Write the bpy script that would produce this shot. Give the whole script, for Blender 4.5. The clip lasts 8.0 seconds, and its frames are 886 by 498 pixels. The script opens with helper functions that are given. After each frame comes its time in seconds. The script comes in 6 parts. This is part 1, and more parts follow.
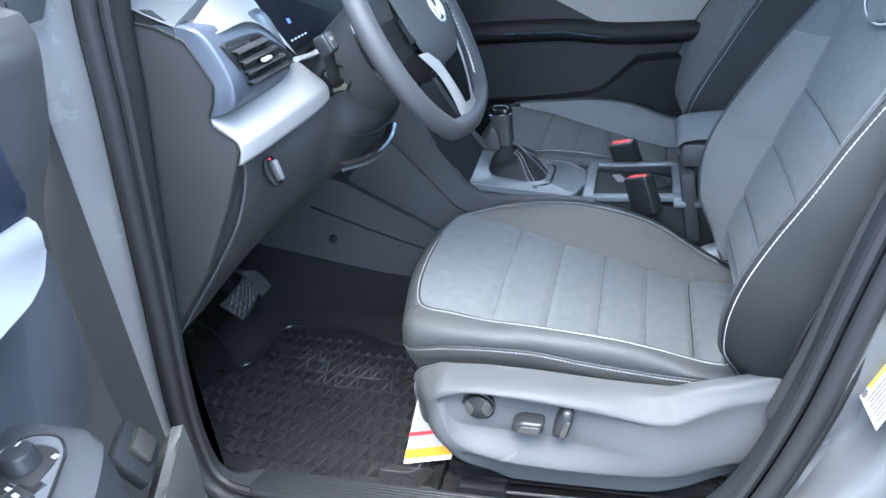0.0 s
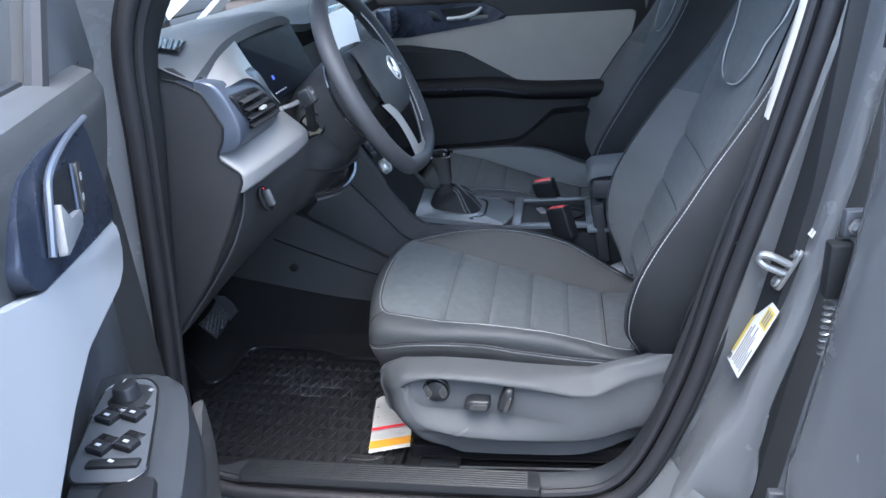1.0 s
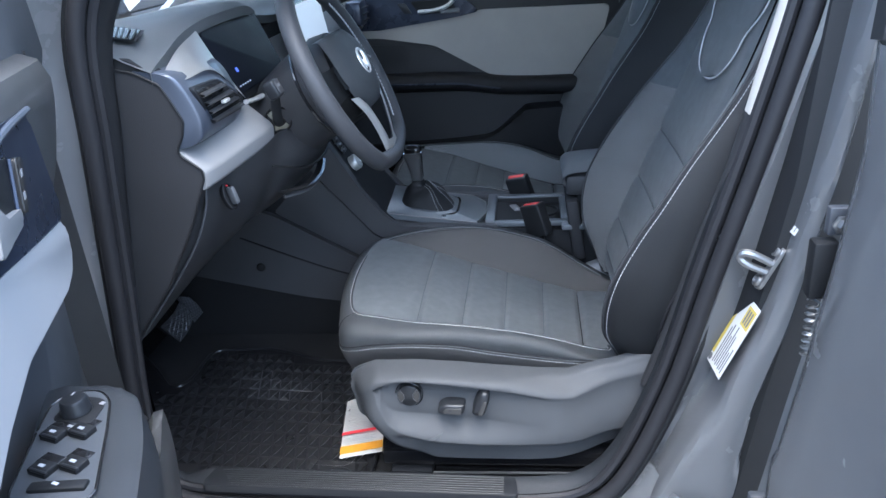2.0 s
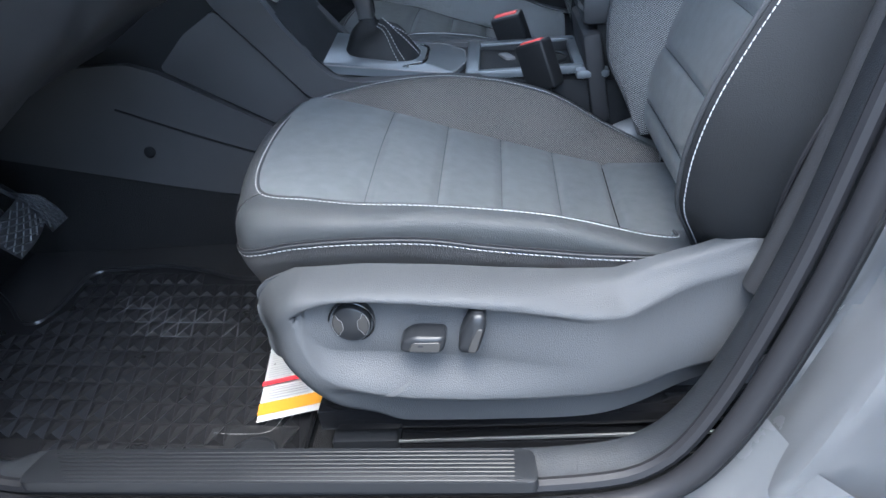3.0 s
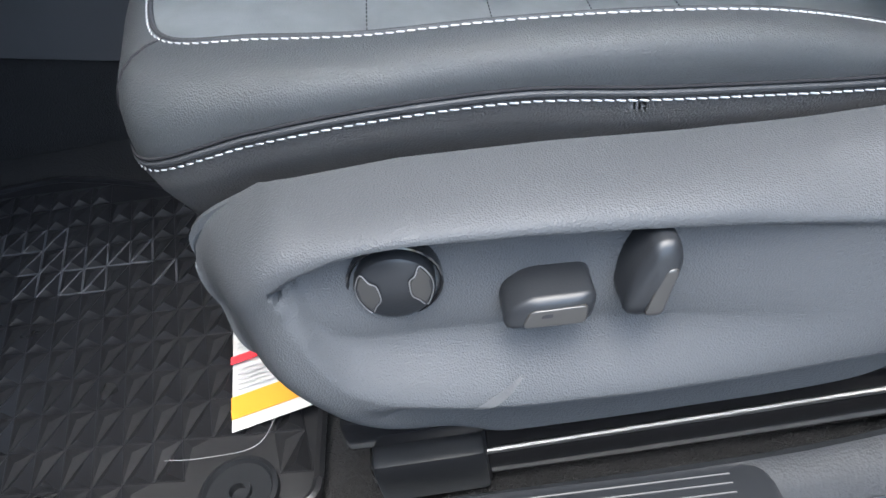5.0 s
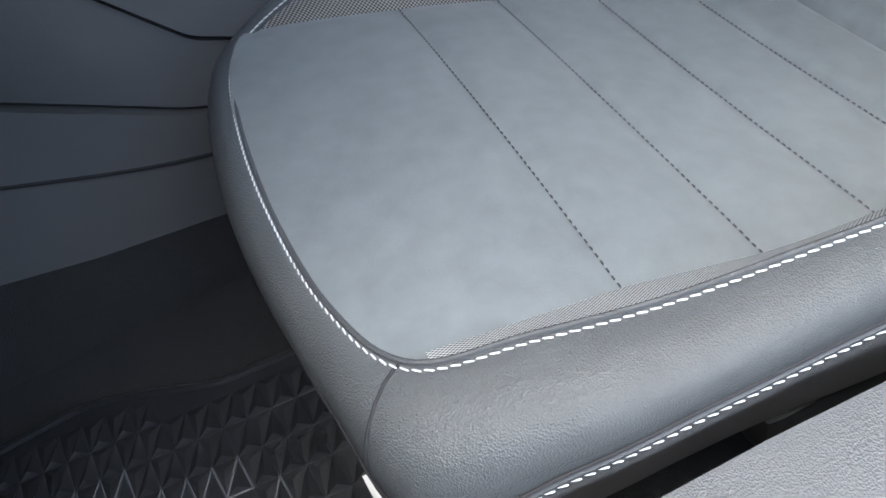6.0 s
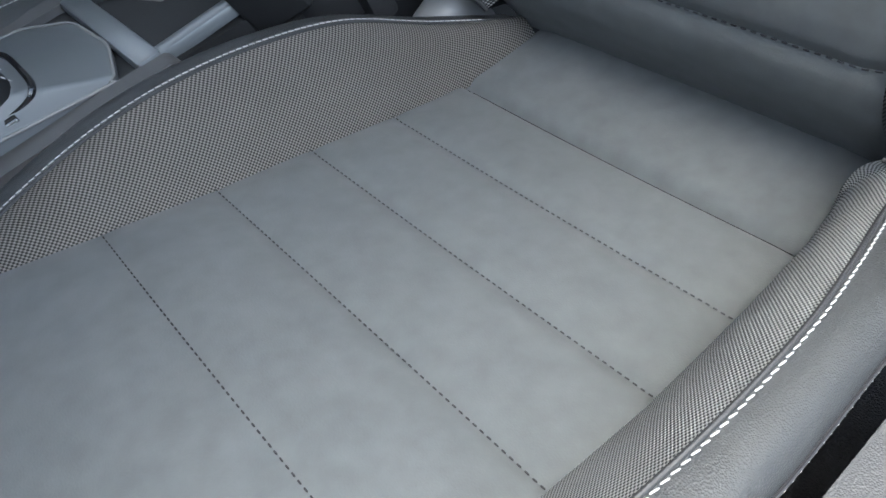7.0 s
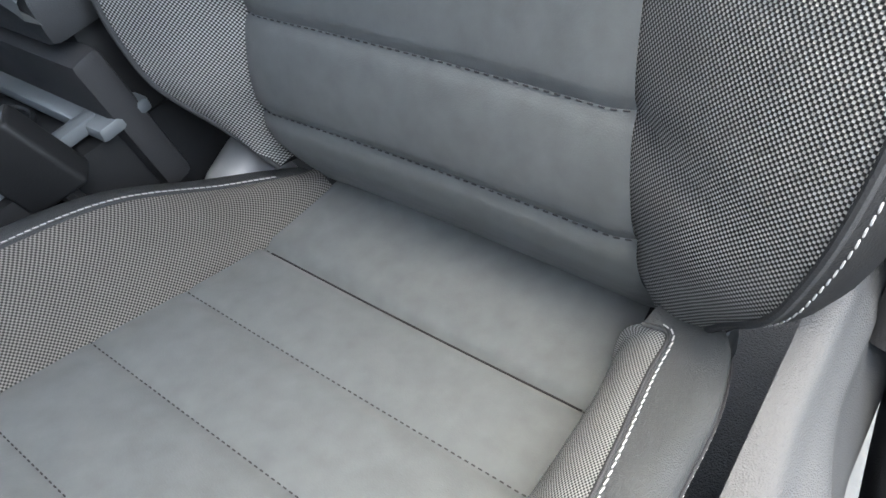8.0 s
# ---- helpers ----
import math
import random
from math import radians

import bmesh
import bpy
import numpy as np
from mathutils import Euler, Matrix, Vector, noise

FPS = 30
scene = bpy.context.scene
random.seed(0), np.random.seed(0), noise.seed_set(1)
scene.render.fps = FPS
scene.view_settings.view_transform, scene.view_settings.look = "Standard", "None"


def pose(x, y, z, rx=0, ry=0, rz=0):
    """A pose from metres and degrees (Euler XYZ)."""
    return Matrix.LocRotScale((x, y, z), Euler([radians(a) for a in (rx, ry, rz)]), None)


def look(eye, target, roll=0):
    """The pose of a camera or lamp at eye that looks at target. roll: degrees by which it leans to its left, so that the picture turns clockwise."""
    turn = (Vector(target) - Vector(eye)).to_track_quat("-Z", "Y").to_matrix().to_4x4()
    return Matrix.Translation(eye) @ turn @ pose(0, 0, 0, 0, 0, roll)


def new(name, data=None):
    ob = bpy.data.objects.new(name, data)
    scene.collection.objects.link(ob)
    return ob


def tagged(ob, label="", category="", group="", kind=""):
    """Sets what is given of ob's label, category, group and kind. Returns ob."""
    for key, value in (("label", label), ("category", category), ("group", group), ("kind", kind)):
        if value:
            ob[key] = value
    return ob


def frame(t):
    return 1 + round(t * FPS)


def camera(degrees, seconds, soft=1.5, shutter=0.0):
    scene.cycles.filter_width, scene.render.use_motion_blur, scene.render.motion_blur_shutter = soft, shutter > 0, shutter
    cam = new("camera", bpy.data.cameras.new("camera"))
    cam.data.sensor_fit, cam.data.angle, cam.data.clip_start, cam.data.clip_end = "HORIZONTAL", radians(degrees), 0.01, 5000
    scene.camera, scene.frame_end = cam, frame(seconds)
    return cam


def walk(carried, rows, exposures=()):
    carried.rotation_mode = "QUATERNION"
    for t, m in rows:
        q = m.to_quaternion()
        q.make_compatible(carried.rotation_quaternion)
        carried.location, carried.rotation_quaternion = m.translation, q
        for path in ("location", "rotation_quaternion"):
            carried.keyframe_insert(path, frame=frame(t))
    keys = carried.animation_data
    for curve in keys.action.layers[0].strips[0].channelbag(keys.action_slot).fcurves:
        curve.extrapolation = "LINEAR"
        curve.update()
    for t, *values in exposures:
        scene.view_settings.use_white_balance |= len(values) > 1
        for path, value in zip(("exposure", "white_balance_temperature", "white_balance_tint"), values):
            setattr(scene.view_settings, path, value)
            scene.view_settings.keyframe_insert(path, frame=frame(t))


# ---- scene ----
cam = camera(62.0, 8.0)
PATH = [
    (0, (0.336, -1.483, 1.306), (-0.197, 0.217, 0.399), -7.1),
    (0.5, (0.337, -1.661, 1.353), (-0.059, 0.109, 0.511), -6.0),
    (1, (0.332, -1.734, 1.358), (0.006, 0.07, 0.559), -5.2),
    (1.2, (0.331, -1.742, 1.359), (0.023, 0.07, 0.57), -4.9),
    (2.3, (0.322, -1.618, 1.323), (0.083, 0.177, 0.474), -4.7),
    (2.5, (0.325, -1.513, 1.266), (0.085, 0.261, 0.374), -5.2),
    (2.7, (0.305, -1.4, 1.178), (0.083, 0.351, 0.237), -5.6),
    (3, (0.272, -1.268, 1.043), (0.08, 0.453, 0.043), -5.9),
    (3.5, (0.214, -1.049, 0.889), (0.048, 0.597, -0.235), -6.7),
    (4, (0.189, -0.957, 0.855), (0.055, 0.628, -0.358), -7.1),
    (4.2, (0.186, -0.948, 0.853), (0.064, 0.617, -0.386), -7.2),
    (5.3, (0.094, -0.9, 0.883), (0.028, 0.571, -0.471), -14.4),
    (5.5, (0.045, -0.855, 0.913), (0.027, 0.603, -0.457), -16.4),
    (5.6, (0.028, -0.827, 0.926), (0.042, 0.611, -0.464), -17.8),
    (5.7, (0.016, -0.803, 0.935), (0.06, 0.63, -0.46), -18.5),
    (6, (0.013, -0.731, 0.95), (0.144, 0.658, -0.483), -22.4),
    (6.2, (0.023, -0.697, 0.959), (0.238, 0.662, -0.492), -23.2),
    (6.5, (0.058, -0.668, 0.974), (0.398, 0.622, -0.516), -23.6),
    (6.7, (0.088, -0.662, 0.97), (0.514, 0.605, -0.518), -23.5),
    (7, (0.126, -0.654, 0.975), (0.669, 0.55, -0.527), -23.1),
    (7.3, (0.162, -0.656, 0.973), (0.805, 0.496, -0.53), -22.4),
    (7.6, (0.183, -0.656, 0.978), (0.957, 0.426, -0.515), -19.2),
    (8, (0.212, -0.659, 0.998), (1.117, 0.377, -0.454), -16.6),
]
EXPOSURES = [(0, 4.3, 5650, 2), (0.5, 3.75, 5650, 5), (1.2, 3.28, 5700, 5), (2.5, 3.2, 5500, 4), (3.2, 3.8, 5700, 3), (4, 3.5, 5800, 4), (5.5, 3.5, 5950, 3), (6, 3.75, 6000, 3), (7, 3.62, 6200, 2), (7.5, 3.7, 6450, 2), (8, 4.02, 6650, 3)]
walk(cam, [(t, look(eye, target, roll)) for t, eye, target, roll in PATH], EXPOSURES)

# ---- light ----
world = bpy.data.worlds.new("world")
scene.world = world
world.use_nodes = True
_wn = world.node_tree.nodes
_sky = _wn.new("ShaderNodeTexSky")
_sky.sky_type, _sky.sun_disc = "NISHITA", False
SUN_ELEVATION, SUN_ROTATION = 75.0, 165.0
_sky.sun_elevation, _sky.sun_rotation = radians(SUN_ELEVATION), radians(SUN_ROTATION)
_sky.air_density, _sky.dust_density = 1.0, 4.0
_bg = _wn["Background"]
_bg.inputs[1].default_value = 0.15
world.node_tree.links.new(_sky.outputs[0], _bg.inputs[0])
_sd = bpy.data.lights.new("sun", "SUN")
_sd.energy, _sd.angle, _sd.color = 0.5, radians(90), (1.0, 0.98, 0.95)
sun = new("sun", _sd)
sun.matrix_world = look((0.6, -2.3, 9.0), (0.0, 0.0, 0.0))


# ---- materials ----
def nodes_of(name):
    m = bpy.data.materials.new(name)
    m.use_nodes = True
    return m, m.node_tree.nodes, m.node_tree.links, m.node_tree.nodes["Principled BSDF"]


def surface(name, color, rough=0.6, metal=0.0, grain=300.0, bump=0.15, mottle=0.12, depth=0.0006, coat=0.0, spec=0.5, kind="noise", sheen=0.0, scale=14.0):
    """A surface with grain relief, and mottling of colour and gloss at a larger scale."""
    m, n, l, b = nodes_of(name)
    co = n.new("ShaderNodeTexCoord")
    big = n.new("ShaderNodeTexNoise")
    big.inputs["Scale"].default_value, big.inputs["Detail"].default_value = scale, 6.0
    l.new(co.outputs["Object"], big.inputs["Vector"])
    fine = n.new("ShaderNodeTexVoronoi" if kind == "cell" else "ShaderNodeTexNoise")
    fine.inputs["Scale"].default_value = grain
    l.new(co.outputs["Object"], fine.inputs["Vector"])
    fac = fine.outputs["Distance"] if kind == "cell" else fine.outputs["Fac"]
    ramp = n.new("ShaderNodeMix")
    ramp.data_type = "RGBA"
    lo = [c * (1 - mottle) for c in color] + [1]
    hi = [min(1, c * (1 + mottle)) for c in color] + [1]
    ramp.inputs[6].default_value, ramp.inputs[7].default_value = lo, hi
    l.new(big.outputs["Fac"], ramp.inputs[0])
    l.new(ramp.outputs[2], b.inputs["Base Color"])
    rr = n.new("ShaderNodeMapRange")
    rr.inputs[3].default_value, rr.inputs[4].default_value = max(0.02, rough - 0.08), min(1, rough + 0.08)
    l.new(big.outputs["Fac"], rr.inputs[0])
    l.new(rr.outputs[0], b.inputs["Roughness"])
    b.inputs["Metallic"].default_value = metal
    b.inputs["Specular IOR Level"].default_value = spec
    b.inputs["Coat Weight"].default_value = coat
    b.inputs["Coat Roughness"].default_value = 0.05
    b.inputs["Sheen Weight"].default_value = sheen
    if bump:
        bp = n.new("ShaderNodeBump")
        bp.inputs["Strength"].default_value, bp.inputs["Distance"].default_value = bump, depth
        l.new(fac, bp.inputs["Height"])
        l.new(bp.outputs[0], b.inputs["Normal"])
    return m


def woven(name, dark, light, pitch, slant=0.6, fill=0.5):
    """Mesh fabric: a lattice of raised light knots over a dark net, laid by the patch's own UV in metres."""
    m, n, l, b = nodes_of(name)
    uv = n.new("ShaderNodeUVMap")
    sep = n.new("ShaderNodeSeparateXYZ")
    l.new(uv.outputs[0], sep.inputs[0])

    def math_node(op, a, c):
        k = n.new("ShaderNodeMath")
        k.operation = op
        for i, v in enumerate((a, c)):
            if isinstance(v, (int, float)):
                k.inputs[i].default_value = v
            elif v is not None:
                l.new(v, k.inputs[i])
        return k.outputs[0]

    w = 2 * math.pi / pitch
    u = math_node("MULTIPLY", math_node("ADD", sep.outputs[0], math_node("MULTIPLY", sep.outputs[1], slant)), w)
    v = math_node("MULTIPLY", math_node("SUBTRACT", sep.outputs[1], math_node("MULTIPLY", sep.outputs[0], slant)), w)
    knots = math_node("ADD", math_node("COSINE", u, None), math_node("COSINE", v, None))
    h = math_node("ADD", math_node("MULTIPLY", knots, 0.25), 0.5)
    ramp = n.new("ShaderNodeMapRange")
    ramp.interpolation_type = "SMOOTHSTEP"
    ramp.inputs[1].default_value, ramp.inputs[2].default_value = fill - 0.20, fill + 0.20
    l.new(h, ramp.inputs[0])
    tone = n.new("ShaderNodeTexNoise")
    tone.inputs["Scale"].default_value = 9.0
    l.new(uv.outputs[0], tone.inputs["Vector"])
    mix = n.new("ShaderNodeMix")
    mix.data_type = "RGBA"
    mix.inputs[6].default_value, mix.inputs[7].default_value = (*dark, 1), (*light, 1)
    l.new(math_node("MULTIPLY", ramp.outputs[0], math_node("ADD", math_node("MULTIPLY", tone.outputs["Fac"], 0.4), 0.8)), mix.inputs[0])
    l.new(mix.outputs[2], b.inputs["Base Color"])
    b.inputs["Roughness"].default_value = 0.6
    bp = n.new("ShaderNodeBump")
    bp.inputs["Strength"].default_value, bp.inputs["Distance"].default_value = 0.6, 0.0008
    l.new(h, bp.inputs["Height"])
    l.new(bp.outputs[0], b.inputs["Normal"])
    return m


LEATHER = surface("dark leatherette", (0.064, 0.069, 0.074), 0.5, grain=1050, bump=0.45, kind="cell", depth=0.0008)
SUEDE = surface("grey suede", (0.128, 0.142, 0.150), 0.9, grain=900, bump=0.3, mottle=0.26, sheen=0.15, scale=55.0)
LEATHER_SIDE = surface("black leatherette", (0.026, 0.0275, 0.030), 0.55, grain=900, bump=0.3, kind="cell", depth=0.0008, spec=0.3)
CONSOLE_PLATE = surface("blue-grey satin plate", (0.085, 0.094, 0.102), 0.34, grain=500, bump=0.1)
PEDAL = surface("grey pedal rubber", (0.055, 0.057, 0.062), 0.45, grain=500, bump=0.2)
# Lit copies of the one mesh fabric, the light put into their colour
MESH_LIT_BACK = woven("pale woven mesh", (0.016, 0.017, 0.018), (0.47, 0.475, 0.475), 0.0031, 1.0, 0.58)
MESH_LIT_EDGE = woven("fine pale woven mesh", (0.020, 0.022, 0.024), (0.48, 0.50, 0.51), 0.0028, 1.0, 0.47)
MESH = woven("woven mesh", (0.010, 0.0098, 0.0095), (0.20, 0.192, 0.184), 0.0032, 1.0, 0.50)
STRIP = surface("ribbed strip cloth", (0.085, 0.084, 0.085), 0.85, grain=800, bump=0.9, kind="cell")
WHEEL = surface("black wheel leather", (0.032, 0.033, 0.036), 0.5, grain=900, bump=0.3, kind="cell", spec=0.3)
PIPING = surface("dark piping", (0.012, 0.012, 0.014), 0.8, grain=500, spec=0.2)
THREAD = surface("pale thread", (0.35, 0.355, 0.36), 0.7, grain=1500, bump=0.3)
DARK_THREAD = surface("dark thread", (0.014, 0.015, 0.018), 0.8, grain=1500)
TRIM = surface("grained grey plastic", (0.038, 0.0405, 0.044), 0.55, grain=1000, bump=0.5, kind="cell", mottle=0.10, spec=0.35, depth=0.0007)
SILL = surface("dark grey sill plastic", (0.032, 0.035, 0.040), 0.5, grain=700, bump=0.3, kind="cell", mottle=0.1, spec=0.3)
SWITCH = surface("satin black plastic", (0.013, 0.014, 0.016), 0.36, grain=700, bump=0.1, spec=0.3)
SWITCH_INSET = surface("smooth grey inset", (0.024, 0.023, 0.022), 0.3, grain=300, bump=0.05)
BLACK = surface("matt black plastic", (0.010, 0.0105, 0.0115), 0.55, grain=500, bump=0.25, spec=0.25)
PANEL = surface("soft dark dash plastic", (0.023, 0.0235, 0.0255), 0.6, grain=700, bump=0.3, kind="cell", spec=0.22)
DOOR_DARK = surface("dark door plastic", (0.031, 0.030, 0.031), 0.55, grain=700, bump=0.3, kind="cell", spec=0.3)
ARM = surface("blue-grey armrest plastic", (0.050, 0.054, 0.060), 0.45, grain=700, bump=0.15, spec=0.35)
COLUMN = surface("charcoal column plastic", (0.056, 0.057, 0.061), 0.5, grain=700, bump=0.2, spec=0.3)
CONSOLE_SIDE = surface("charcoal console plastic", (0.052, 0.052, 0.054), 0.5, grain=700, bump=0.2, spec=0.35)
PANEL_BLUE = surface("blue-grey satin plastic", (0.024, 0.030, 0.048), 0.28, metal=0.3, grain=300, bump=0.06)
VENT_SHELL = surface("blue-grey satin shell", (0.060, 0.070, 0.092), 0.34, metal=0.35, grain=300, bump=0.06)
DASH_TOP = surface("grey dash top", (0.150, 0.158, 0.165), 0.5, grain=520, bump=0.3, kind="cell")
DOOR_PANEL = surface("grey moulded door plastic", (0.092, 0.093, 0.095), 0.5, grain=600, bump=0.3, kind="cell")
SIDING = surface("dark grey siding", (0.03, 0.031, 0.033), 0.7, grain=30, bump=0.3, depth=0.004)
HINGE = surface("pale grey plastic", (0.15, 0.154, 0.158), 0.5, grain=500, bump=0.2)
SMEAR = surface("pale dried smear", (0.105, 0.108, 0.112), 0.8, grain=900, bump=0.2)
DOOR_PALE = surface("pale door trim", (0.27, 0.273, 0.277), 0.55, grain=300, bump=0.05, mottle=0.04)
SILVER = surface("pale satin trim", (0.135, 0.136, 0.138), 0.65, grain=300, bump=0.05, mottle=0.04)
SATIN = surface("brushed satin metal", (0.60, 0.60, 0.59), 0.36, metal=0.6, grain=400, bump=0.05)
CHROME = surface("chrome", (0.75, 0.75, 0.76), 0.1, metal=1.0, bump=0)
GLOSS = surface("gloss black", (0.012, 0.012, 0.013), 0.08, grain=200, bump=0)
RUBBER = surface("black rubber", (0.014, 0.014, 0.016), 0.55, grain=600, bump=0.2, spec=0.25)
MAT = surface("ribbed rubber mat", (0.012, 0.0122, 0.0135), 0.30, grain=600, bump=0.12, mottle=0.25, spec=0.6)
CARPET = surface("black carpet", (0.009, 0.009, 0.010), 0.95, grain=700, bump=1.0, depth=0.003)
PAINT = surface("grey car paint", (0.175, 0.180, 0.187), 0.25, grain=900, bump=0.02, mottle=0.05, coat=0.8)
# Body paint with the shade of the rear door's seam put into its colour
SHADED_PAINT = surface("shaded seam paint", (0.05, 0.053, 0.06), 0.4, grain=300, bump=0.1)
BEIGE = surface("warm grey cloth", (0.33, 0.305, 0.275), 0.85, grain=700, bump=0.3)
CREAM = surface("cream plastic", (0.42, 0.395, 0.355), 0.5, grain=400, bump=0.15)
GUNMETAL = surface("dark brushed metal", (0.27, 0.27, 0.275), 0.32, metal=0.8, grain=400, bump=0.05)
STEEL = surface("zinc steel", (0.25, 0.25, 0.25), 0.4, metal=0.9, grain=300, bump=0.2)
PAPER = surface("white paper", (0.44, 0.44, 0.43), 0.6, grain=500, bump=0.05, mottle=0.03)
LABEL_YELLOW = surface("olive yellow print", (0.40, 0.31, 0.06), 0.6, bump=0)
RED = surface("red print", (0.62, 0.03, 0.04), 0.6, bump=0)
BUCKLE_RED = surface("red buckle button", (0.65, 0.07, 0.06), 0.4, bump=0)
YELLOW = surface("yellow print", (0.50, 0.22, 0.012), 0.6, bump=0)
FAINT_INK = surface("faint grey print", (0.34, 0.34, 0.345), 0.7, bump=0)
INK = surface("grey ink", (0.10, 0.10, 0.11), 0.7, bump=0)
WHITE = surface("white print", (0.20, 0.20, 0.21), 0.5, bump=0)
SWITCH_MARK = surface("white switch symbol", (0.30, 0.31, 0.33), 0.5, bump=0)
SCREEN = surface("dark screen glass", (0.006, 0.007, 0.010), 0.5, bump=0, spec=0.05)
GROUND = surface("pale worn concrete", (0.20, 0.195, 0.185), 0.9, grain=40, bump=0.6, depth=0.01)
def lit(name, color, strength):
    m, n, l, b = nodes_of(name)
    b.inputs["Base Color"].default_value = (*color, 1)
    b.inputs["Emission Color"].default_value, b.inputs["Emission Strength"].default_value = (*color, 1), strength
    return m
SCREEN_BLUE = lit("blue screen figure", (0.10, 0.16, 0.75), 0.05)
SCREEN_DIM = lit("dim screen marks", (0.55, 0.6, 0.7), 0.015)
def glass_material():
    m, n, l, b = nodes_of("window glass")
    b.inputs["Base Color"].default_value = (0.85, 0.9, 0.88, 1)
    b.inputs["Transmission Weight"].default_value, b.inputs["Roughness"].default_value, b.inputs["IOR"].default_value = 1.0, 0.0, 1.45
    return m
GLASS = glass_material()


# ---- builders ----
def thing(name, loc, label="", category="", group="", kind=""):
    ob = new(name)
    ob.location = loc
    ob.empty_display_size = 0.05
    return tagged(ob, label, category, group, kind)


def part(name, bm, material, parent=None, label="", smooth=True, kind=""):
    """Links a bmesh, given in world metres, as one mesh object under its thing or part."""
    bmesh.ops.recalc_face_normals(bm, faces=bm.faces)
    me = bpy.data.meshes.new(name)
    for f in bm.faces:
        f.smooth = smooth
    bm.to_mesh(me)
    bm.free()
    me.materials.append(material)
    if smooth:
        me.set_sharp_from_angle(angle=radians(38))
    ob = new(name, me)
    if parent:
        ob.parent = parent
        ob.matrix_parent_inverse = Matrix() if parent.parent else parent.matrix_basis.inverted()
    if label:
        ob["label"] = label
    if kind:
        ob["kind"] = kind
    return ob


def cr(pts, n, closed=False):
    """n points along a Catmull-Rom curve through pts, evenly by chord length."""
    p = [Vector(q) for q in pts]
    if len(p) == 2 and not closed:
        return [p[0].lerp(p[1], i / (n - 1)) for i in range(n)]
    q = [p[-1]] + p + p[:2] if closed else [p[0] * 2 - p[1]] + p + [p[-1] * 2 - p[-2]]
    dense = []
    for i in range(1, len(q) - 2):
        a, b, c, d = q[i - 1:i + 3]
        for k in range(12):
            t = k / 12
            dense.append(0.5 * ((2 * b) + (c - a) * t + (2 * a - 5 * b + 4 * c - d) * t * t + (3 * b - a - 3 * c + d) * t ** 3))
    dense.append(q[-2].copy())
    acc = [0.0]
    for i in range(1, len(dense)):
        acc.append(acc[-1] + (dense[i] - dense[i - 1]).length)
    out, j = [], 0
    count = n if closed else n - 1
    for i in range(n):
        s = acc[-1] * i / count
        while j < len(acc) - 2 and acc[j + 1] < s:
            j += 1
        f = (s - acc[j]) / max(1e-9, acc[j + 1] - acc[j])
        out.append(dense[j].lerp(dense[j + 1], f))
    return out


def sheet(rows, thick=0.0, uv=False, close_rows=False):
    """A grid of quads through rows of points; thick: metres of solid depth behind it; uv: True, or a function of both lengths and the point."""
    bm = bmesh.new()
    vs = [[bm.verts.new(p) for p in r] for r in rows]
    lay = bm.loops.layers.uv.new("UVMap") if uv else None
    nr, nc = len(rows), len(rows[0])
    us = [[0.0] * nc for _ in rows]
    ws = [[0.0] * nc for _ in rows]
    for i in range(nr):
        for j in range(nc):
            if j:
                us[i][j] = us[i][j - 1] + (Vector(rows[i][j]) - Vector(rows[i][j - 1])).length
            if i:
                ws[i][j] = ws[i - 1][j] + (Vector(rows[i][j]) - Vector(rows[i - 1][j])).length
    for i in range(nr - (0 if close_rows else 1)):
        k = (i + 1) % nr
        for j in range(nc - 1):
            f = bm.faces.new((vs[i][j], vs[i][j + 1], vs[k][j + 1], vs[k][j]))
            if uv:
                for lp, (a, c) in zip(f.loops, ((i, j), (i, j + 1), (k, j + 1), (k, j))):
                    lp[lay].uv = uv(us[a][c], ws[a][c], Vector(rows[a][c])) if callable(uv) else (us[a][c], ws[a][c])
    if thick:
        bmesh.ops.solidify(bm, geom=bm.faces[:], thickness=thick)
    return bm


def plate_y(rows, depth):
    """A grid of quads with a second skin behind it, moved along y, and closed edges."""
    bm = bmesh.new()
    skins = [[[bm.verts.new((p[0], p[1] + d, p[2])) for p in r] for r in rows] for d in (0.0, depth)]
    nr, nc = len(rows), len(rows[0])
    for s in skins:
        for i in range(nr - 1):
            for j in range(nc - 1):
                bm.faces.new((s[i][j], s[i][j + 1], s[i + 1][j + 1], s[i + 1][j]))
    a, b = skins
    rim = [(i, 0) for i in range(nr)] + [(nr - 1, j) for j in range(1, nc)] + [(i, nc - 1) for i in range(nr - 2, -1, -1)] + [(0, j) for j in range(nc - 2, 0, -1)]
    for (i, j), (k, m) in zip(rim, rim[1:] + rim[:1]):
        bm.faces.new((a[i][j], a[k][m], b[k][m], b[i][j]))
    return bm


def patch(ctrl, nr, nc, thick=0.0, uv=False):
    """A smooth sheet through a coarse grid of control points."""
    rows = [cr(r, nc) for r in ctrl]
    cols = [cr([r[j] for r in rows], nr) for j in range(nc)]
    return sheet([[cols[j][i] for j in range(nc)] for i in range(nr)], thick, uv)


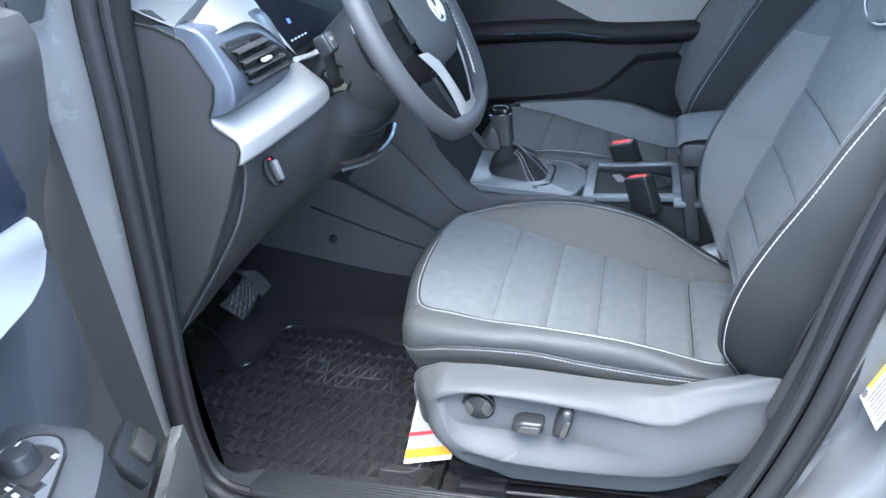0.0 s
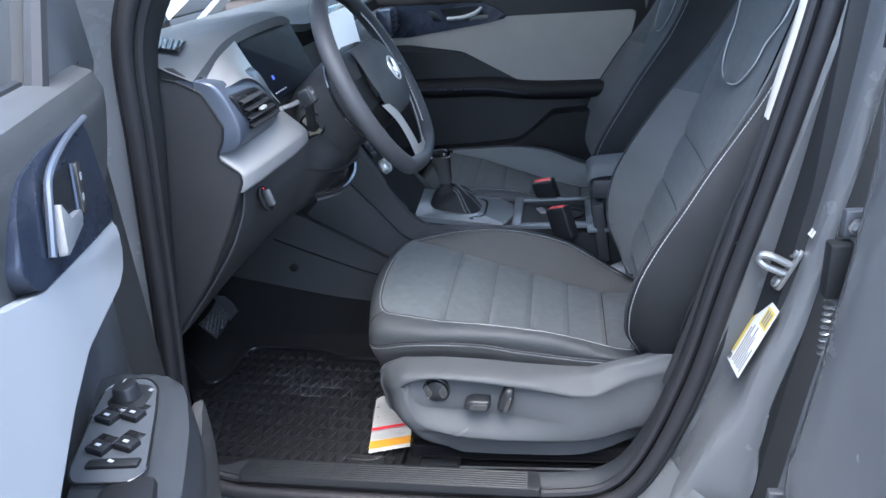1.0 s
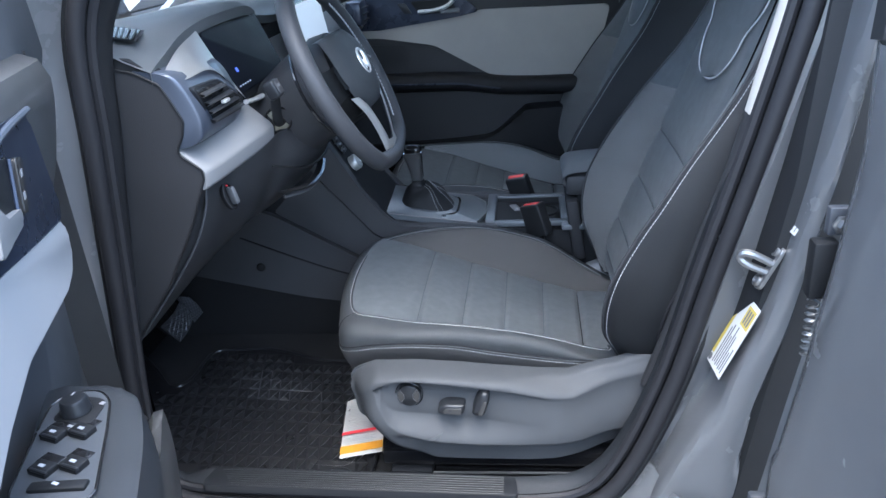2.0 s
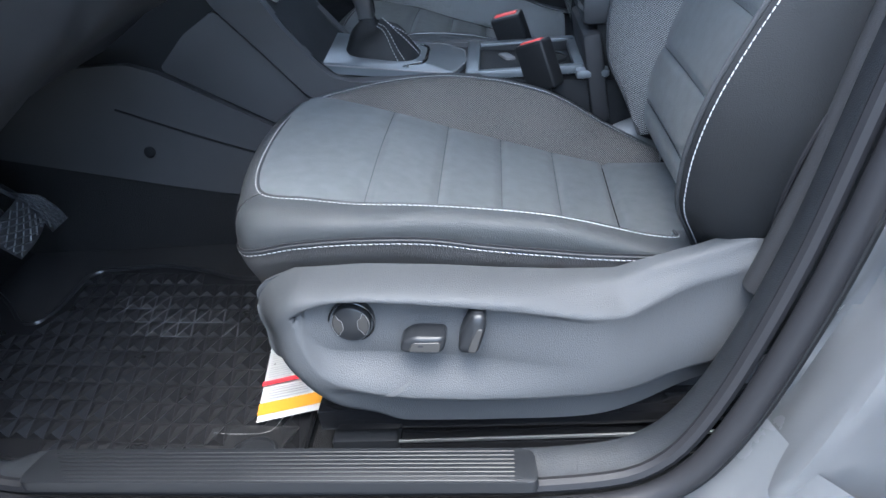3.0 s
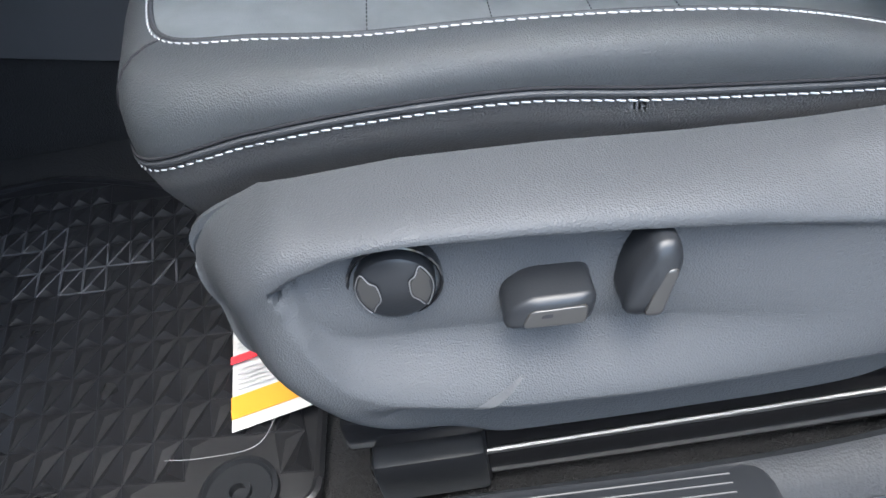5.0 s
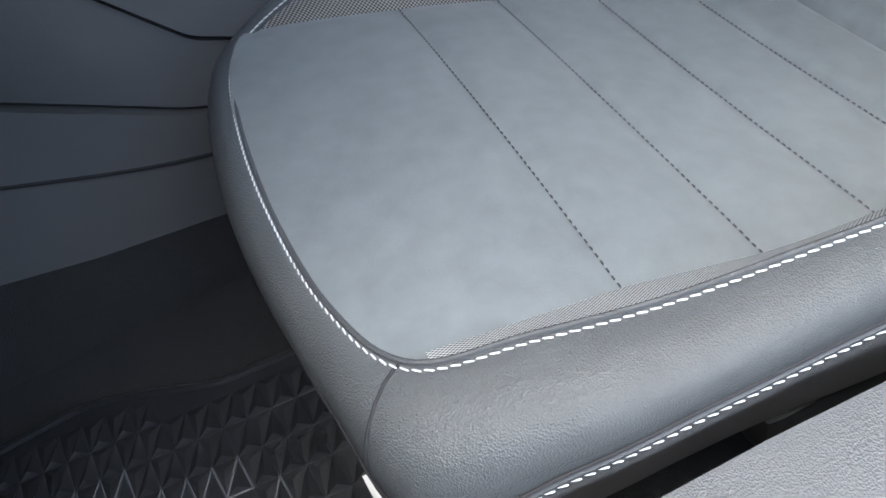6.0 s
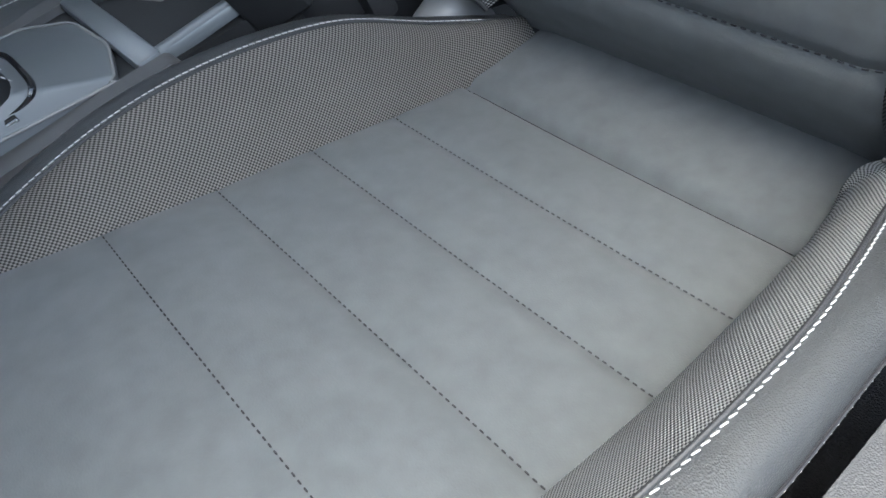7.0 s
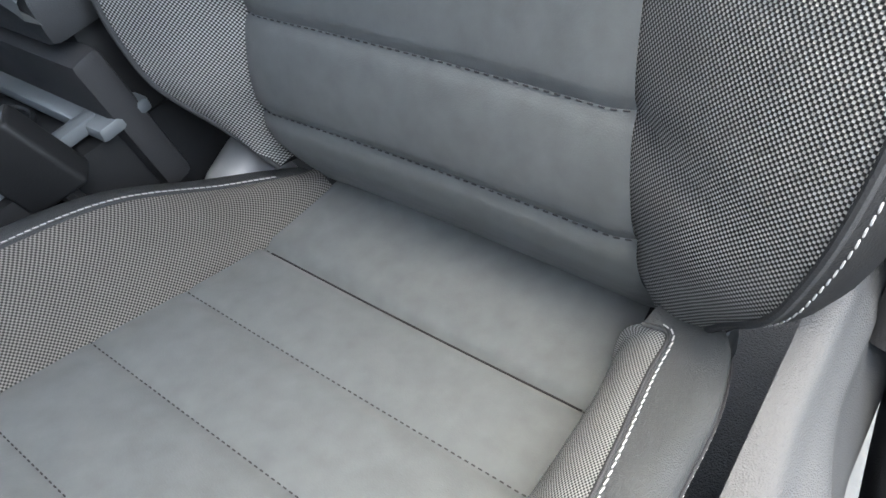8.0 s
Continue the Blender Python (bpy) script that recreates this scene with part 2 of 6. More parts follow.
def tube(pts, r, seg=8, caps=True, flat=1.0, radii=None):
    """A round bar swept along pts; flat squeezes it along its second axis."""
    bm = bmesh.new()
    p = [Vector(q) for q in pts]
    rings, last = [], None
    for i, q in enumerate(p):
        t = (p[min(i + 1, len(p) - 1)] - p[max(i - 1, 0)]).normalized()
        ref = last if last is not None else (Vector((0, 0, 1)) if abs(t.z) < 0.9 else Vector((1, 0, 0)))
        a = (ref - t * ref.dot(t)).normalized()
        last = a
        b = t.cross(a)
        rr = radii[i] if radii else r
        rings.append([bm.verts.new(q + a * rr * flat * math.cos(k * 2 * math.pi / seg) + b * rr * math.sin(k * 2 * math.pi / seg)) for k in range(seg)])
    for i in range(len(rings) - 1):
        for k in range(seg):
            bm.faces.new((rings[i][k], rings[i][(k + 1) % seg], rings[i + 1][(k + 1) % seg], rings[i + 1][k]))
    if caps:
        bm.faces.new(rings[0])
        bm.faces.new(rings[-1][::-1])
    return bm


def join(target, other):
    me = bpy.data.meshes.new("tmp")
    other.to_mesh(me)
    other.free()
    target.from_mesh(me)
    bpy.data.meshes.remove(me)
    return target


def rbox(centre, size, bev=0.004, turn=None, seg=2):
    """A box with rounded edges; turn: a rotation matrix."""
    bm = bmesh.new()
    bmesh.ops.create_cube(bm, size=1.0)
    bmesh.ops.scale(bm, vec=size, verts=bm.verts)
    if bev:
        bmesh.ops.bevel(bm, geom=bm.edges[:], offset=min(bev, min(size) * 0.45), segments=seg, profile=0.5, affect="EDGES")
    m = Matrix.Translation(centre) @ (turn.to_4x4() if turn else Matrix())
    bmesh.ops.transform(bm, matrix=m, verts=bm.verts)
    return bm


def prism(outline, to_world, d0, d1, bev=0.0, seg=2):
    """A plate from a 2D outline, between the depths d0 and d1; to_world(a, b, depth) places it."""
    bm = bmesh.new()
    lo = [bm.verts.new((a, b, d0)) for a, b in outline]
    hi = [bm.verts.new((a, b, d1)) for a, b in outline]
    bm.faces.new(lo[::-1])
    top = bm.faces.new(hi)
    n = len(outline)
    for i in range(n):
        bm.faces.new((lo[i], lo[(i + 1) % n], hi[(i + 1) % n], hi[i]))
    if bev:
        bmesh.ops.bevel(bm, geom=list(top.edges), offset=bev, segments=seg, profile=0.5, affect="EDGES")
    for v in bm.verts:
        v.co = Vector(to_world(*v.co))
    return bm


def pad(outline, to_world, d0, d1, r, dome=0.0):
    """A plate with softly rounded upper edges, shrunk ring by ring towards its middle."""
    bm = bmesh.new()
    n = len(outline)
    ca, cb = sum(a for a, b in outline) / n, sum(b for a, b in outline) / n
    size = min(math.hypot(a - ca, b - cb) for a, b in outline)
    steps = [(1.0, d0), (1.0, d1 - r)] + [(1 - r * (1 - math.cos(t)) / size, d1 - r + r * math.sin(t)) for t in (.35, .7, 1.05, 1.35, 1.57)]
    inner = steps[-1][0]
    steps += [(inner * f, d1 + dome * (1 - f * f)) for f in (.75, .45, .15)]
    rings = [[bm.verts.new(to_world(ca + (a - ca) * k, cb + (b - cb) * k, d)) for a, b in outline] for k, d in steps]
    for u, w in zip(rings, rings[1:]):
        for i in range(n):
            bm.faces.new((u[i], u[(i + 1) % n], w[(i + 1) % n], w[i]))
    bm.faces.new(rings[-1])
    bm.faces.new(rings[0][::-1])
    return bm


def rounded(outline, r, seg=4):
    """The outline with its corners rounded to the radius r."""
    out, n = [], len(outline)
    for i in range(n):
        a, b, c = (Vector(outline[k % n]) for k in (i - 1, i, i + 1))
        u, w = (a - b), (c - b)
        k = min(r, u.length * 0.45, w.length * 0.45)
        s, e = b + u.normalized() * k, b + w.normalized() * k
        for j in range(seg + 1):
            t = j / seg
            out.append(tuple((1 - t) ** 2 * s + 2 * t * (1 - t) * b + t * t * e))
    return out


def lathe(profile, m, seg=24):
    """A turned body: profile of (radius, height) along m's z axis."""
    bm = bmesh.new()
    rings = []
    for r, h in profile:
        rings.append([bm.verts.new(m @ Vector((r * math.cos(k * 2 * math.pi / seg), r * math.sin(k * 2 * math.pi / seg), h))) for k in range(seg)])
    for i in range(len(rings) - 1):
        for k in range(seg):
            bm.faces.new((rings[i][k], rings[i][(k + 1) % seg], rings[i + 1][(k + 1) % seg], rings[i + 1][k]))
    bm.faces.new(rings[0][::-1])
    bm.faces.new(rings[-1])
    return bm


def stitches(pts, length=0.0055, gap=0.0022, r=0.0009, lean=0.0, up=(0, 0, 1)):
    """A row of separate threads along a curve, each a small rounded bar."""
    p = [Vector(q) for q in pts]
    acc = [0.0]
    for i in range(1, len(p)):
        acc.append(acc[-1] + (p[i] - p[i - 1]).length)

    def at(s):
        j = 0
        while j < len(acc) - 2 and acc[j + 1] < s:
            j += 1
        return p[j].lerp(p[j + 1], min(1, max(0, (s - acc[j]) / max(1e-9, acc[j + 1] - acc[j]))))

    bm, s = bmesh.new(), gap
    while s + length < acc[-1]:
        a, b = at(s), at(s + length)
        d = (b - a).normalized()
        side = d.cross(Vector(up)).normalized() * lean
        a, b = a - side, b + side
        join(bm, tube([a, a.lerp(b, 0.15), a.lerp(b, 0.85), b], r, 5, True, 1.0, [r * 0.5, r, r, r * 0.5]))
        s += length + gap
    return bm


def lerp_list(xs, ys, x):
    for i in range(len(xs) - 1):
        if x <= xs[i + 1]:
            f = (x - xs[i]) / (xs[i + 1] - xs[i])
            f = max(0, min(1, f))
            return ys[i] + (ys[i + 1] - ys[i]) * f
    return ys[-1]


def eased_list(xs, ys, x):
    """The same as lerp_list with the corners between the pieces rounded off."""
    w = (xs[-1] - xs[0]) * .05
    return sum(lerp_list(xs, ys, x + w * k) * c for k, c in ((-1, .15), (-.5, .2), (0, .3), (.5, .2), (1, .15)))


def smooth01(a, b, x):
    t = max(0.0, min(1.0, (x - a) / (b - a)))
    return t * t * (3 - 2 * t)


# ---- seats ----
# Outline of the cushion's upper piping, from the inner rear corner round the front to the outer rear corner.
CUSHION_EDGE = [(.50, -.188, .572), (.47, -.178, .586), (.42, -.166, .613), (.35, -.157, .658), (.28, -.152, .683), (.21, -.151, .698), (.15, -.153, .703), (.09, -.158, .701), (.04, -.168, .697),
                (-.006, -.192, .694), (-.030, -.240, .697), (-.037, -.325, .700), (-.035, -.410, .700), (-.024, -.490, .701), (-.001, -.541, .702), (.05, -.556, .701), (.105, -.568, .698),
                (.17, -.577, .697), (.235, -.582, .692), (.30, -.581, .681), (.35, -.574, .665), (.412, -.562, .640), (.446, -.558, .632), (.448, -.541, .630)]
# The lower piping, point by point under the upper one.
CUSHION_LOW = [(.50, -.150, .53), (.47, -.130, .545), (.42, -.115, .57), (.35, -.105, .61), (.28, -.100, .635), (.21, -.100, .65), (.15, -.100, .655), (.085, -.108, .653), (.025, -.125, .650),
               (-.029, -.160, .650), (-.057, -.220, .650), (-.066, -.320, .650), (-.062, -.410, .652), (-.046, -.510, .651), (-.025, -.585, .655), (.042, -.602, .669), (.105, -.606, .673),
               (.18, -.607, .670), (.245, -.608, .659), (.31, -.606, .648), (.36, -.604, .640), (.420, -.600, .632), (.468, -.582, .614), (.482, -.545, .600)]
SEAM_X = [.0, .102, .181, .259, .336, .4125, .53]
SEAM_Z = [.7005, .6745, .6445, .618, .5925, .571, .566]
FRONT_A, FRONT_X = [0, .15, .3, .5, .7, .85, 1], [-.006, -.027, -.036, -.040, -.039, -.032, -.014]
BACK_Z = [.56, .585, .62, .661, .70, .74, .80, .88, .95, 1.02, 1.10, 1.18, 1.26, 1.34]
BACK_X = [.516, .491, .474, .470, .482, .495, .520, .553, .580, .607, .638, .668, .697, .722]
BACK_EDGE = [(.472, -.560, .598), (.456, -.582, .645), (.434, -.610, .695), (.430, -.622, .728), (.433, -.632, .770), (.447, -.638, .820), (.477, -.636, .878), (.510, -.632, .930), (.546, -.620, .985),
             (.590, -.605, 1.045), (.622, -.592, 1.090), (.655, -.575, 1.150), (.690, -.550, 1.230), (.712, -.510, 1.305), (.728, -.440, 1.350), (.732, -.370, 1.360)]
BACK_SEAMS = [.658, .737, .832, .930, 1.03]


def insert_edge(x, outer):
    """The side of the cushion's centre panel, y and z."""
    z = lerp_list(SEAM_X, SEAM_Z, x)
    if outer:
        return lerp_list([0, .1, .25, .41, .53], [-.541, -.540, -.538, -.527, -.515], x), z
    return lerp_list([0, .1, .25, .41, .53], [-.186, -.203, -.198, -.200, -.205], x), z


def insert_point(a, b):
    """a: 0 outer to 1 inner; b: 0 front edge to 6 the rear, whole numbers on the cross seams."""
    xf = lerp_list(FRONT_A, FRONT_X, a)
    xs = [xf] + SEAM_X[1:]
    i = min(5, int(b))
    t = b - i
    x = xs[i] + (xs[i + 1] - xs[i]) * t
    # a smooth fall of the seat along its length
    f0, f1, f2, f3 = (SEAM_Z[max(0, min(6, k))] for k in (i - 1, i, i + 1, i + 2))
    z = 0.5 * (2 * f1 + (f2 - f0) * t + (2 * f0 - 5 * f1 + 4 * f2 - f3) * t * t + (3 * f1 - f0 - 3 * f2 + f3) * t ** 3)
    yo, _ = insert_edge(x, True)
    yi, _ = insert_edge(x, False)
    if b < 1:
        yo, yi = -.541 + .001 * b, -.186 + (-.203 + .186) * b
    y = yo + (yi - yo) * a
    crown = lerp_list([0, .6, 1, 2, 3, 6], [0, .007, .007, .002, -.003, -.003], b) * math.sin(math.pi * a)
    near = min(abs(b - k) for k in range(1, 6)) * .076
    dip = -.0046 * math.exp(-(near / .0055) ** 2) - .0020 * math.exp(-(near / .018) ** 2)
    dip *= smooth01(0.0, .05, min(a, 1 - a))
    dip -= .0065 * math.exp(-((b - 5) * .0762 / .0030) ** 2)
    edge = -.006 * math.exp(-(min(a, 1 - a) * .34 / .011) ** 2)
    return Vector((x, y, z + crown + dip + edge))


def back_insert_x(z):
    return eased_list(BACK_Z, BACK_X, z)


def seat(name, place, label, group, powered, to):
    """A front seat. to: maps the driver's seat, as given by the tables, to its own side."""
    s = thing(name, place, label, "car seat", group)
    P = lambda bm, nm, mat, parent=None, lab="", kind="": part(nm, mapped(bm), mat, parent or s, lab, kind=kind)

    def mapped(bm):
        for v in bm.verts:
            v.co = Vector(to(*v.co))
        return bm

    # cushion: six centre panels parted by cross seams
    na = 30
    # both pipings run point for point, so the band between them keeps its shape round the corner
    NE = 184
    def along(table):
        out, n = [], len(table)
        for k in range(NE):
            u = k / (NE - 1) * (n - 1)
            i = min(n - 2, int(u))
            t = u - i
            a, b, c, d = (Vector(table[max(0, min(n - 1, m))]) for m in (i - 1, i, i + 1, i + 2))
            out.append(0.5 * ((2 * b) + (c - a) * t + (2 * a - 5 * b + 4 * c - d) * t * t + (3 * b - a - 3 * c + d) * t ** 3))
        return out
    edge, low_edge = along(CUSHION_EDGE), along(CUSHION_LOW)
    outs = [Vector((b.x - a.x, b.y - a.y, 0)).normalized() for a, b in zip(edge, low_edge)]
    rows = []
    for e, w, o in zip(edge, low_edge, outs):
        ctl = Vector((w.x, w.y, e.z)) * .85 + Vector((e.x, e.y, e.z)) * .15 + o * lerp_list([-.06, .0, .05], [.009, .010, .014], e.x) + Vector((0, 0, .004))
        rows.append([e * (1 - t) ** 2 + ctl * 2 * t * (1 - t) + w * t * t for t in (0, .06, .14, .26, .4, .55, .7, .85, 1)])
    cushion = P(sheet(rows, .004), "cushion", LEATHER, None, "dark leatherette seat cushion bolster")
    low = [r[-1] for r in rows]
    strip = []
    for e, o in zip(low, outs):
        strip.append([e + Vector((0, 0, -.001)), e + Vector((0, 0, -.010)), e - o * .004 + Vector((0, 0, -.024)), e - o * .016 + Vector((0, 0, -.05)), e - o * .032 + Vector((0, 0, -.11))])
    P(sheet(strip, .003), "lower_strip", STRIP, cushion, "dark ribbed cloth strip under the piping")
    P(tube([q + Vector((0, 0, .0002)) for q in edge], .0016, 8), "piping", LEATHER_SIDE, cushion)
    P(tube([q + o * .0004 for q, o in zip(low, outs)], .0020, 8), "piping", LEATHER_SIDE, cushion)
    # thin dark tube drawn as the shadow line above the lower welt
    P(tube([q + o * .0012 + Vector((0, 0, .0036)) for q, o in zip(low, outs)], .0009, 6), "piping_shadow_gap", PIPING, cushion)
    top_line = [r[0].lerp(r[1], .62) + o * .0002 + Vector((0, 0, .0006)) for r, o in zip(rows, outs)]
    P(stitches(top_line[8:180], .0044, .0012, .00050, .0004), "stitching", THREAD, cushion, "pale contrast stitching", "stuff")
    low_line = [q + o * .0012 + Vector((0, 0, -.0040)) for q, o in zip(low, outs)]
    P(stitches(low_line[60:166], .0046, .0014, .00056, .0005), "stitching", THREAD, cushion, "pale contrast stitching", "stuff")
    # corner seam from the front corner, slanting forwards down the bolster
    ci = min(range(NE), key=lambda k: (edge[k] - Vector((-.001, -.541, .702))).length)
    fall = []
    for k in range(25):
        t = k / 24 * 8
        u = ci - 3.2 * (t / 8) ** .8
        i, f = int(u), u - int(u)
        a, b = (rows[m][int(t)].lerp(rows[m][min(8, int(t) + 1)], t - int(t)) for m in (i, i + 1))
        fall.append(a.lerp(b, f) + outs[i] * .0002)
    P(tube(fall[1:22], .0009, 6), "corner_seam", PIPING, cushion)
    for k in range(6):
        rws = []
        steps = 22 if k else 26
        for i in range(steps + 1):
            b = k + i / steps
            rws.append([insert_point(j / na, b) for j in range(na + 1)])
        P(sheet(rws, .003), "seat_panel", SUEDE, None, "grey suede seat panel")
    for k in range(1, 6):
        line = [insert_point(j / 60, k) + Vector((0, 0, .0012)) for j in range(61)]
        P(stitches(line, .0030, .0022, .0005), "cross_stitching", DARK_THREAD, None, "", "stuff")
    # dark tube laid in the rear seam, standing for the shadow in its fold
    fold = [insert_point(j / 60, 5) + Vector((0, 0, .0011)) for j in range(2, 59)]
    P(tube(fold, .0011, 6), "deep_seam", PIPING, None, "dark folded seam across the seat")
    # mesh flanks between the panels and the piping
    ni = next(i for i in range(NE) if edge[i].x < 0 and edge[i].y > -.2)
    inner = edge[:ni + 1][::-1]
    rws = []
    for q in inner:
        y, z = insert_edge(max(.0, q.x), False)
        z -= .009
        y -= .004
        if q.x < .1:
            y = -.190 - .017 * max(0, q.x) / .1
        a = Vector((q.x, y, z))
        rws.append([a.lerp(q, t) + Vector((0, .004, .012)) * math.sin(math.pi * t) * min(1, max(0, q.x) / .12) for t in [i / 10 for i in range(11)]])
    P(sheet(rws, .003, True), "mesh_flank", MESH, None, "grey woven mesh flank")
    outer = [q for q in edge[ci:] if q.x > .005]
    rws = []
    for q in outer:
        y, z = insert_edge(q.x, True)
        a = Vector((q.x, y + .005, z - .0025))
        rws.append([a.lerp(q, t) + Vector((0, .003, .012)) * math.sin(math.pi * t) * smooth01(.14, .34, q.x) for t in [i / 8 for i in range(9)]])
    # the outer flank takes a lit copy of the mesh
    P(sheet(rws, .002, True), "mesh_flank", MESH_LIT_EDGE, None, "grey woven mesh flank")

    # backrest
    be = cr(BACK_EDGE, 80)
    full = be + [Vector((q.x, -.74 - q.y, q.z)) for q in be[-2::-1]]
    n = len(full)
    outs = []
    for i in range(n):
        t = full[min(n - 1, i + 3)] - full[max(0, i - 3)]
        o = Vector((.42 * (full[i].y + .37) * 0, -t.z, t.y))
        o = Vector((0, o.y, o.z)).normalized()
        c = Vector((0, full[i].y + .37, full[i].z - 1.0))
        outs.append(o if o.dot(c) > 0 else -o)
    rear = Vector((.93, 0, -.37))
    rows = []
    for q, o in zip(full, outs):
        rows.append([q + rear * r + o * w for r, w in ((0, 0), (.006, .006), (.022, .014), (.05, .021), (.09, .023), (.13, .018), (.165, .004))])
    shell = P(sheet(rows, .004), "backrest", LEATHER_SIDE, None, "dark leatherette backrest")
    P(tube(full, .0026, 8), "piping", LEATHER_SIDE, shell)
    P(stitches([q + rear * .0060 + o * .0062 for q, o in zip(full[2:-2], outs[2:-2])], .0052, .0012, .00060, .0003, (1, 0, 0)), "stitching", THREAD, shell, "pale contrast stitching", "stuff")
    side = [r[4] + o * .0012 for r, o in zip(rows, outs)]
    P(tube(side[4:70], .0022, 6), "side_seam", PIPING, shell)
    P(stitches([q + rear * .005 for q in side[4:70]], .0055, .003, .0009, 0, (1, 0, 0)), "side_stitching", THREAD, shell, "", "stuff")
    # rear cover
    cover = [[rows[i][-1].lerp(rows[n - 1 - i][-1], t) + rear * (.03 * math.sin(math.pi * t)) for t in [k / 10 for k in range(11)]] for i in range(0, 80)]
    P(sheet(cover, .006), "back_cover", BLACK, shell)

    def bp(a, z):
        yo, yi = (eased_list([.56, .657, .736, .84, .95, 1.1, 1.34], [-.529, -.521, -.509, -.502, -.508, -.528, -.503], z), eased_list([.56, .657, .736, .84, .95, 1.1, 1.34], [-.178, -.180, -.185, -.190, -.200, -.205, -.237], z))
        x = back_insert_x(z)
        near = min(abs(z - k) for k in BACK_SEAMS[:-1])
        dip = .0042 * math.exp(-(near / .006) ** 2) + .0018 * math.exp(-(near / .018) ** 2)
        hollow = .003 * math.sin(math.pi * a) * (1 - smooth01(1.0, 1.1, z))
        return Vector((x + dip + hollow + .004 * math.exp(-(min(a, 1 - a) * .33 / .008) ** 2), yo + (yi - yo) * a, z))

    stops = [.56] + BACK_SEAMS[:-1] + [1.335]
    for k in range(5):
        m = 24 if k < 4 else 40
        zs = [stops[k] + (stops[k + 1] - stops[k]) * i / m for i in range(m + 1)]
        P(sheet([[bp(j / 24, z) for j in range(25)] for z in zs], .003), "back_panel", SUEDE, None, "grey suede backrest panel")
    for z in BACK_SEAMS[:-1]:
        P(stitches([bp(j / 50, z) + Vector((-.0012, 0, .0)) for j in range(51)], .0042, .003, .0006, 0, (1, 0, 0)), "cross_stitching", DARK_THREAD, None, "", "stuff")
    for mirror in (False, True):
        for upper in (False, True):
            rws = []
            for q in be[:74]:
                if (q.z > 1.0) != upper and abs(q.z - 1.0) > .012:
                    continue
                a = bp(1 if mirror else 0, max(.57, q.z))
                a.x += .004
                a.y = -.74 - a.y + .003 if mirror else a.y + .003
                r = [a.lerp(q, t) + Vector((-.010, -.002, 0)) * math.sin(math.pi * t) * (1 - smooth01(.9, 1.2, q.z)) for t in [i / 10 for i in range(11)]]
                rws.append([Vector((v.x, -.74 - v.y, v.z)) if mirror else v for v in r])
            # the lower backrest flanks take a lit copy of the mesh
            P(sheet(rws, .003, lambda u, w, p: ((-.9 if mirror else .9) * p.y + .44 * p.x, .94 * p.z + .34 * p.x)), "upper_flank" if upper else "mesh_flank", SUEDE if upper else MESH_LIT_BACK, None, "" if upper else "grey woven mesh flank")
    # head pad with its pale piping
    loop = [(-.150, 1.30), (-.150, 1.20), (-.128, 1.165), (-.112, 1.145), (-.106, 1.115), (-.066, 1.078), (0, 1.066), (.066, 1.078), (.106, 1.115), (.112, 1.145), (.128, 1.165), (.150, 1.20), (.150, 1.30)]
    ring = [Vector((back_insert_x(q.y) - .006, -.37 + q.x, q.y)) for q in [Vector((a, z, 0)).xy for a, z in loop]]
    ring = cr(ring, 60)
    pad = [[Vector((back_insert_x(z) - .004 - .008 * math.sin(math.pi * t), -.37 + (t - .5) * 2 * w, z)) for t in [k / 12 for k in range(13)]] for z, w in ((1.068, .02), (1.078, .062), (1.10, .088), (1.125, .102), (1.155, .112), (1.20, .130), (1.28, .128), (1.335, .126))]
    headpad = P(sheet(pad, .004), "head_pad", SUEDE, None, "grey suede head pad with pale piping")
    P(tube(ring, .0015, 8), "piping", THREAD, headpad, "pale piping")
    P(rbox((.36, -.36, .505), (.40, .42, .05), .015), "seat_base", BLACK)
    P(rbox((.475, -.120, .555), (.075, .050, .090), .020, Euler((0, -.35, 0)).to_matrix(), 4), "hinge_cover", HINGE, None, "pale grey plastic hinge cover")
    # plastic side cover: a shelf at the top, a scoop round the switches, a lip below
    tx = [-.008, -.0072, -.006, -.003, .001, .006, .014, .03, .04, .052, .115, .19, .256, .32, .373, .403, .455, .522, .60]
    tz = [.608, .617, .624, .6285, .6325, .636, .640, .6455, .6495, .6525, .654, .649, .642, .637, .6355, .645, .659, .682, .705]
    bx = [.0, .03, .045, .073, .109, .21, .324, .405, .449, .60]
    bz = [.57, .548, .528, .502, .4905, .4875, .4875, .498, .512, .57]

    def front_x(z):
        return eased_list([.49, .50, .51, .523, .545, .575, .60, .615, .625, .632, .638, .645, .650, .66], [.102, .072, .055, .040, .020, .001, -.006, -.008, -.007, -.006, -.003, .002, .008, .012], z)

    RIDGE = ([.0, .02, .0446, .058, .08, .097, .114, .169, .2235, .279, .335, .38, .45, .6], [.585, .605, .6275, .6345, .6415, .6435, .6435, .6385, .631, .6225, .612, .608, .630, .670])
    FLOOR = ([.0, .044, .0478, .0506, .06, .071, .085, .099, .125, .16, .222, .283, .394, .46, .6], [.66, .63, .617, .602, .580, .563, .553, .5476, .540, .534, .530, .530, .535, .548, .58])
    WELL = ([.0, .0567, .058, .065, .073, .084, .105, .1327, .20, .30, .6], [.66, .625, .610, .596, .588, .583, .578, .5755, .570, .562, .56])

    def cover_y(x, z, zt, zb):
        """The outer face of the side cover: a rounded shelf, a scoop under its ridge, a rim turned in at the foot."""
        ridge, floor, well = (lerp_list(a, b, x) for a, b in (RIDGE, FLOOR, WELL))
        floor_out = min(floor, lerp_list([.0, .05, .1, .6], [.56, .556, .548, .58], x))
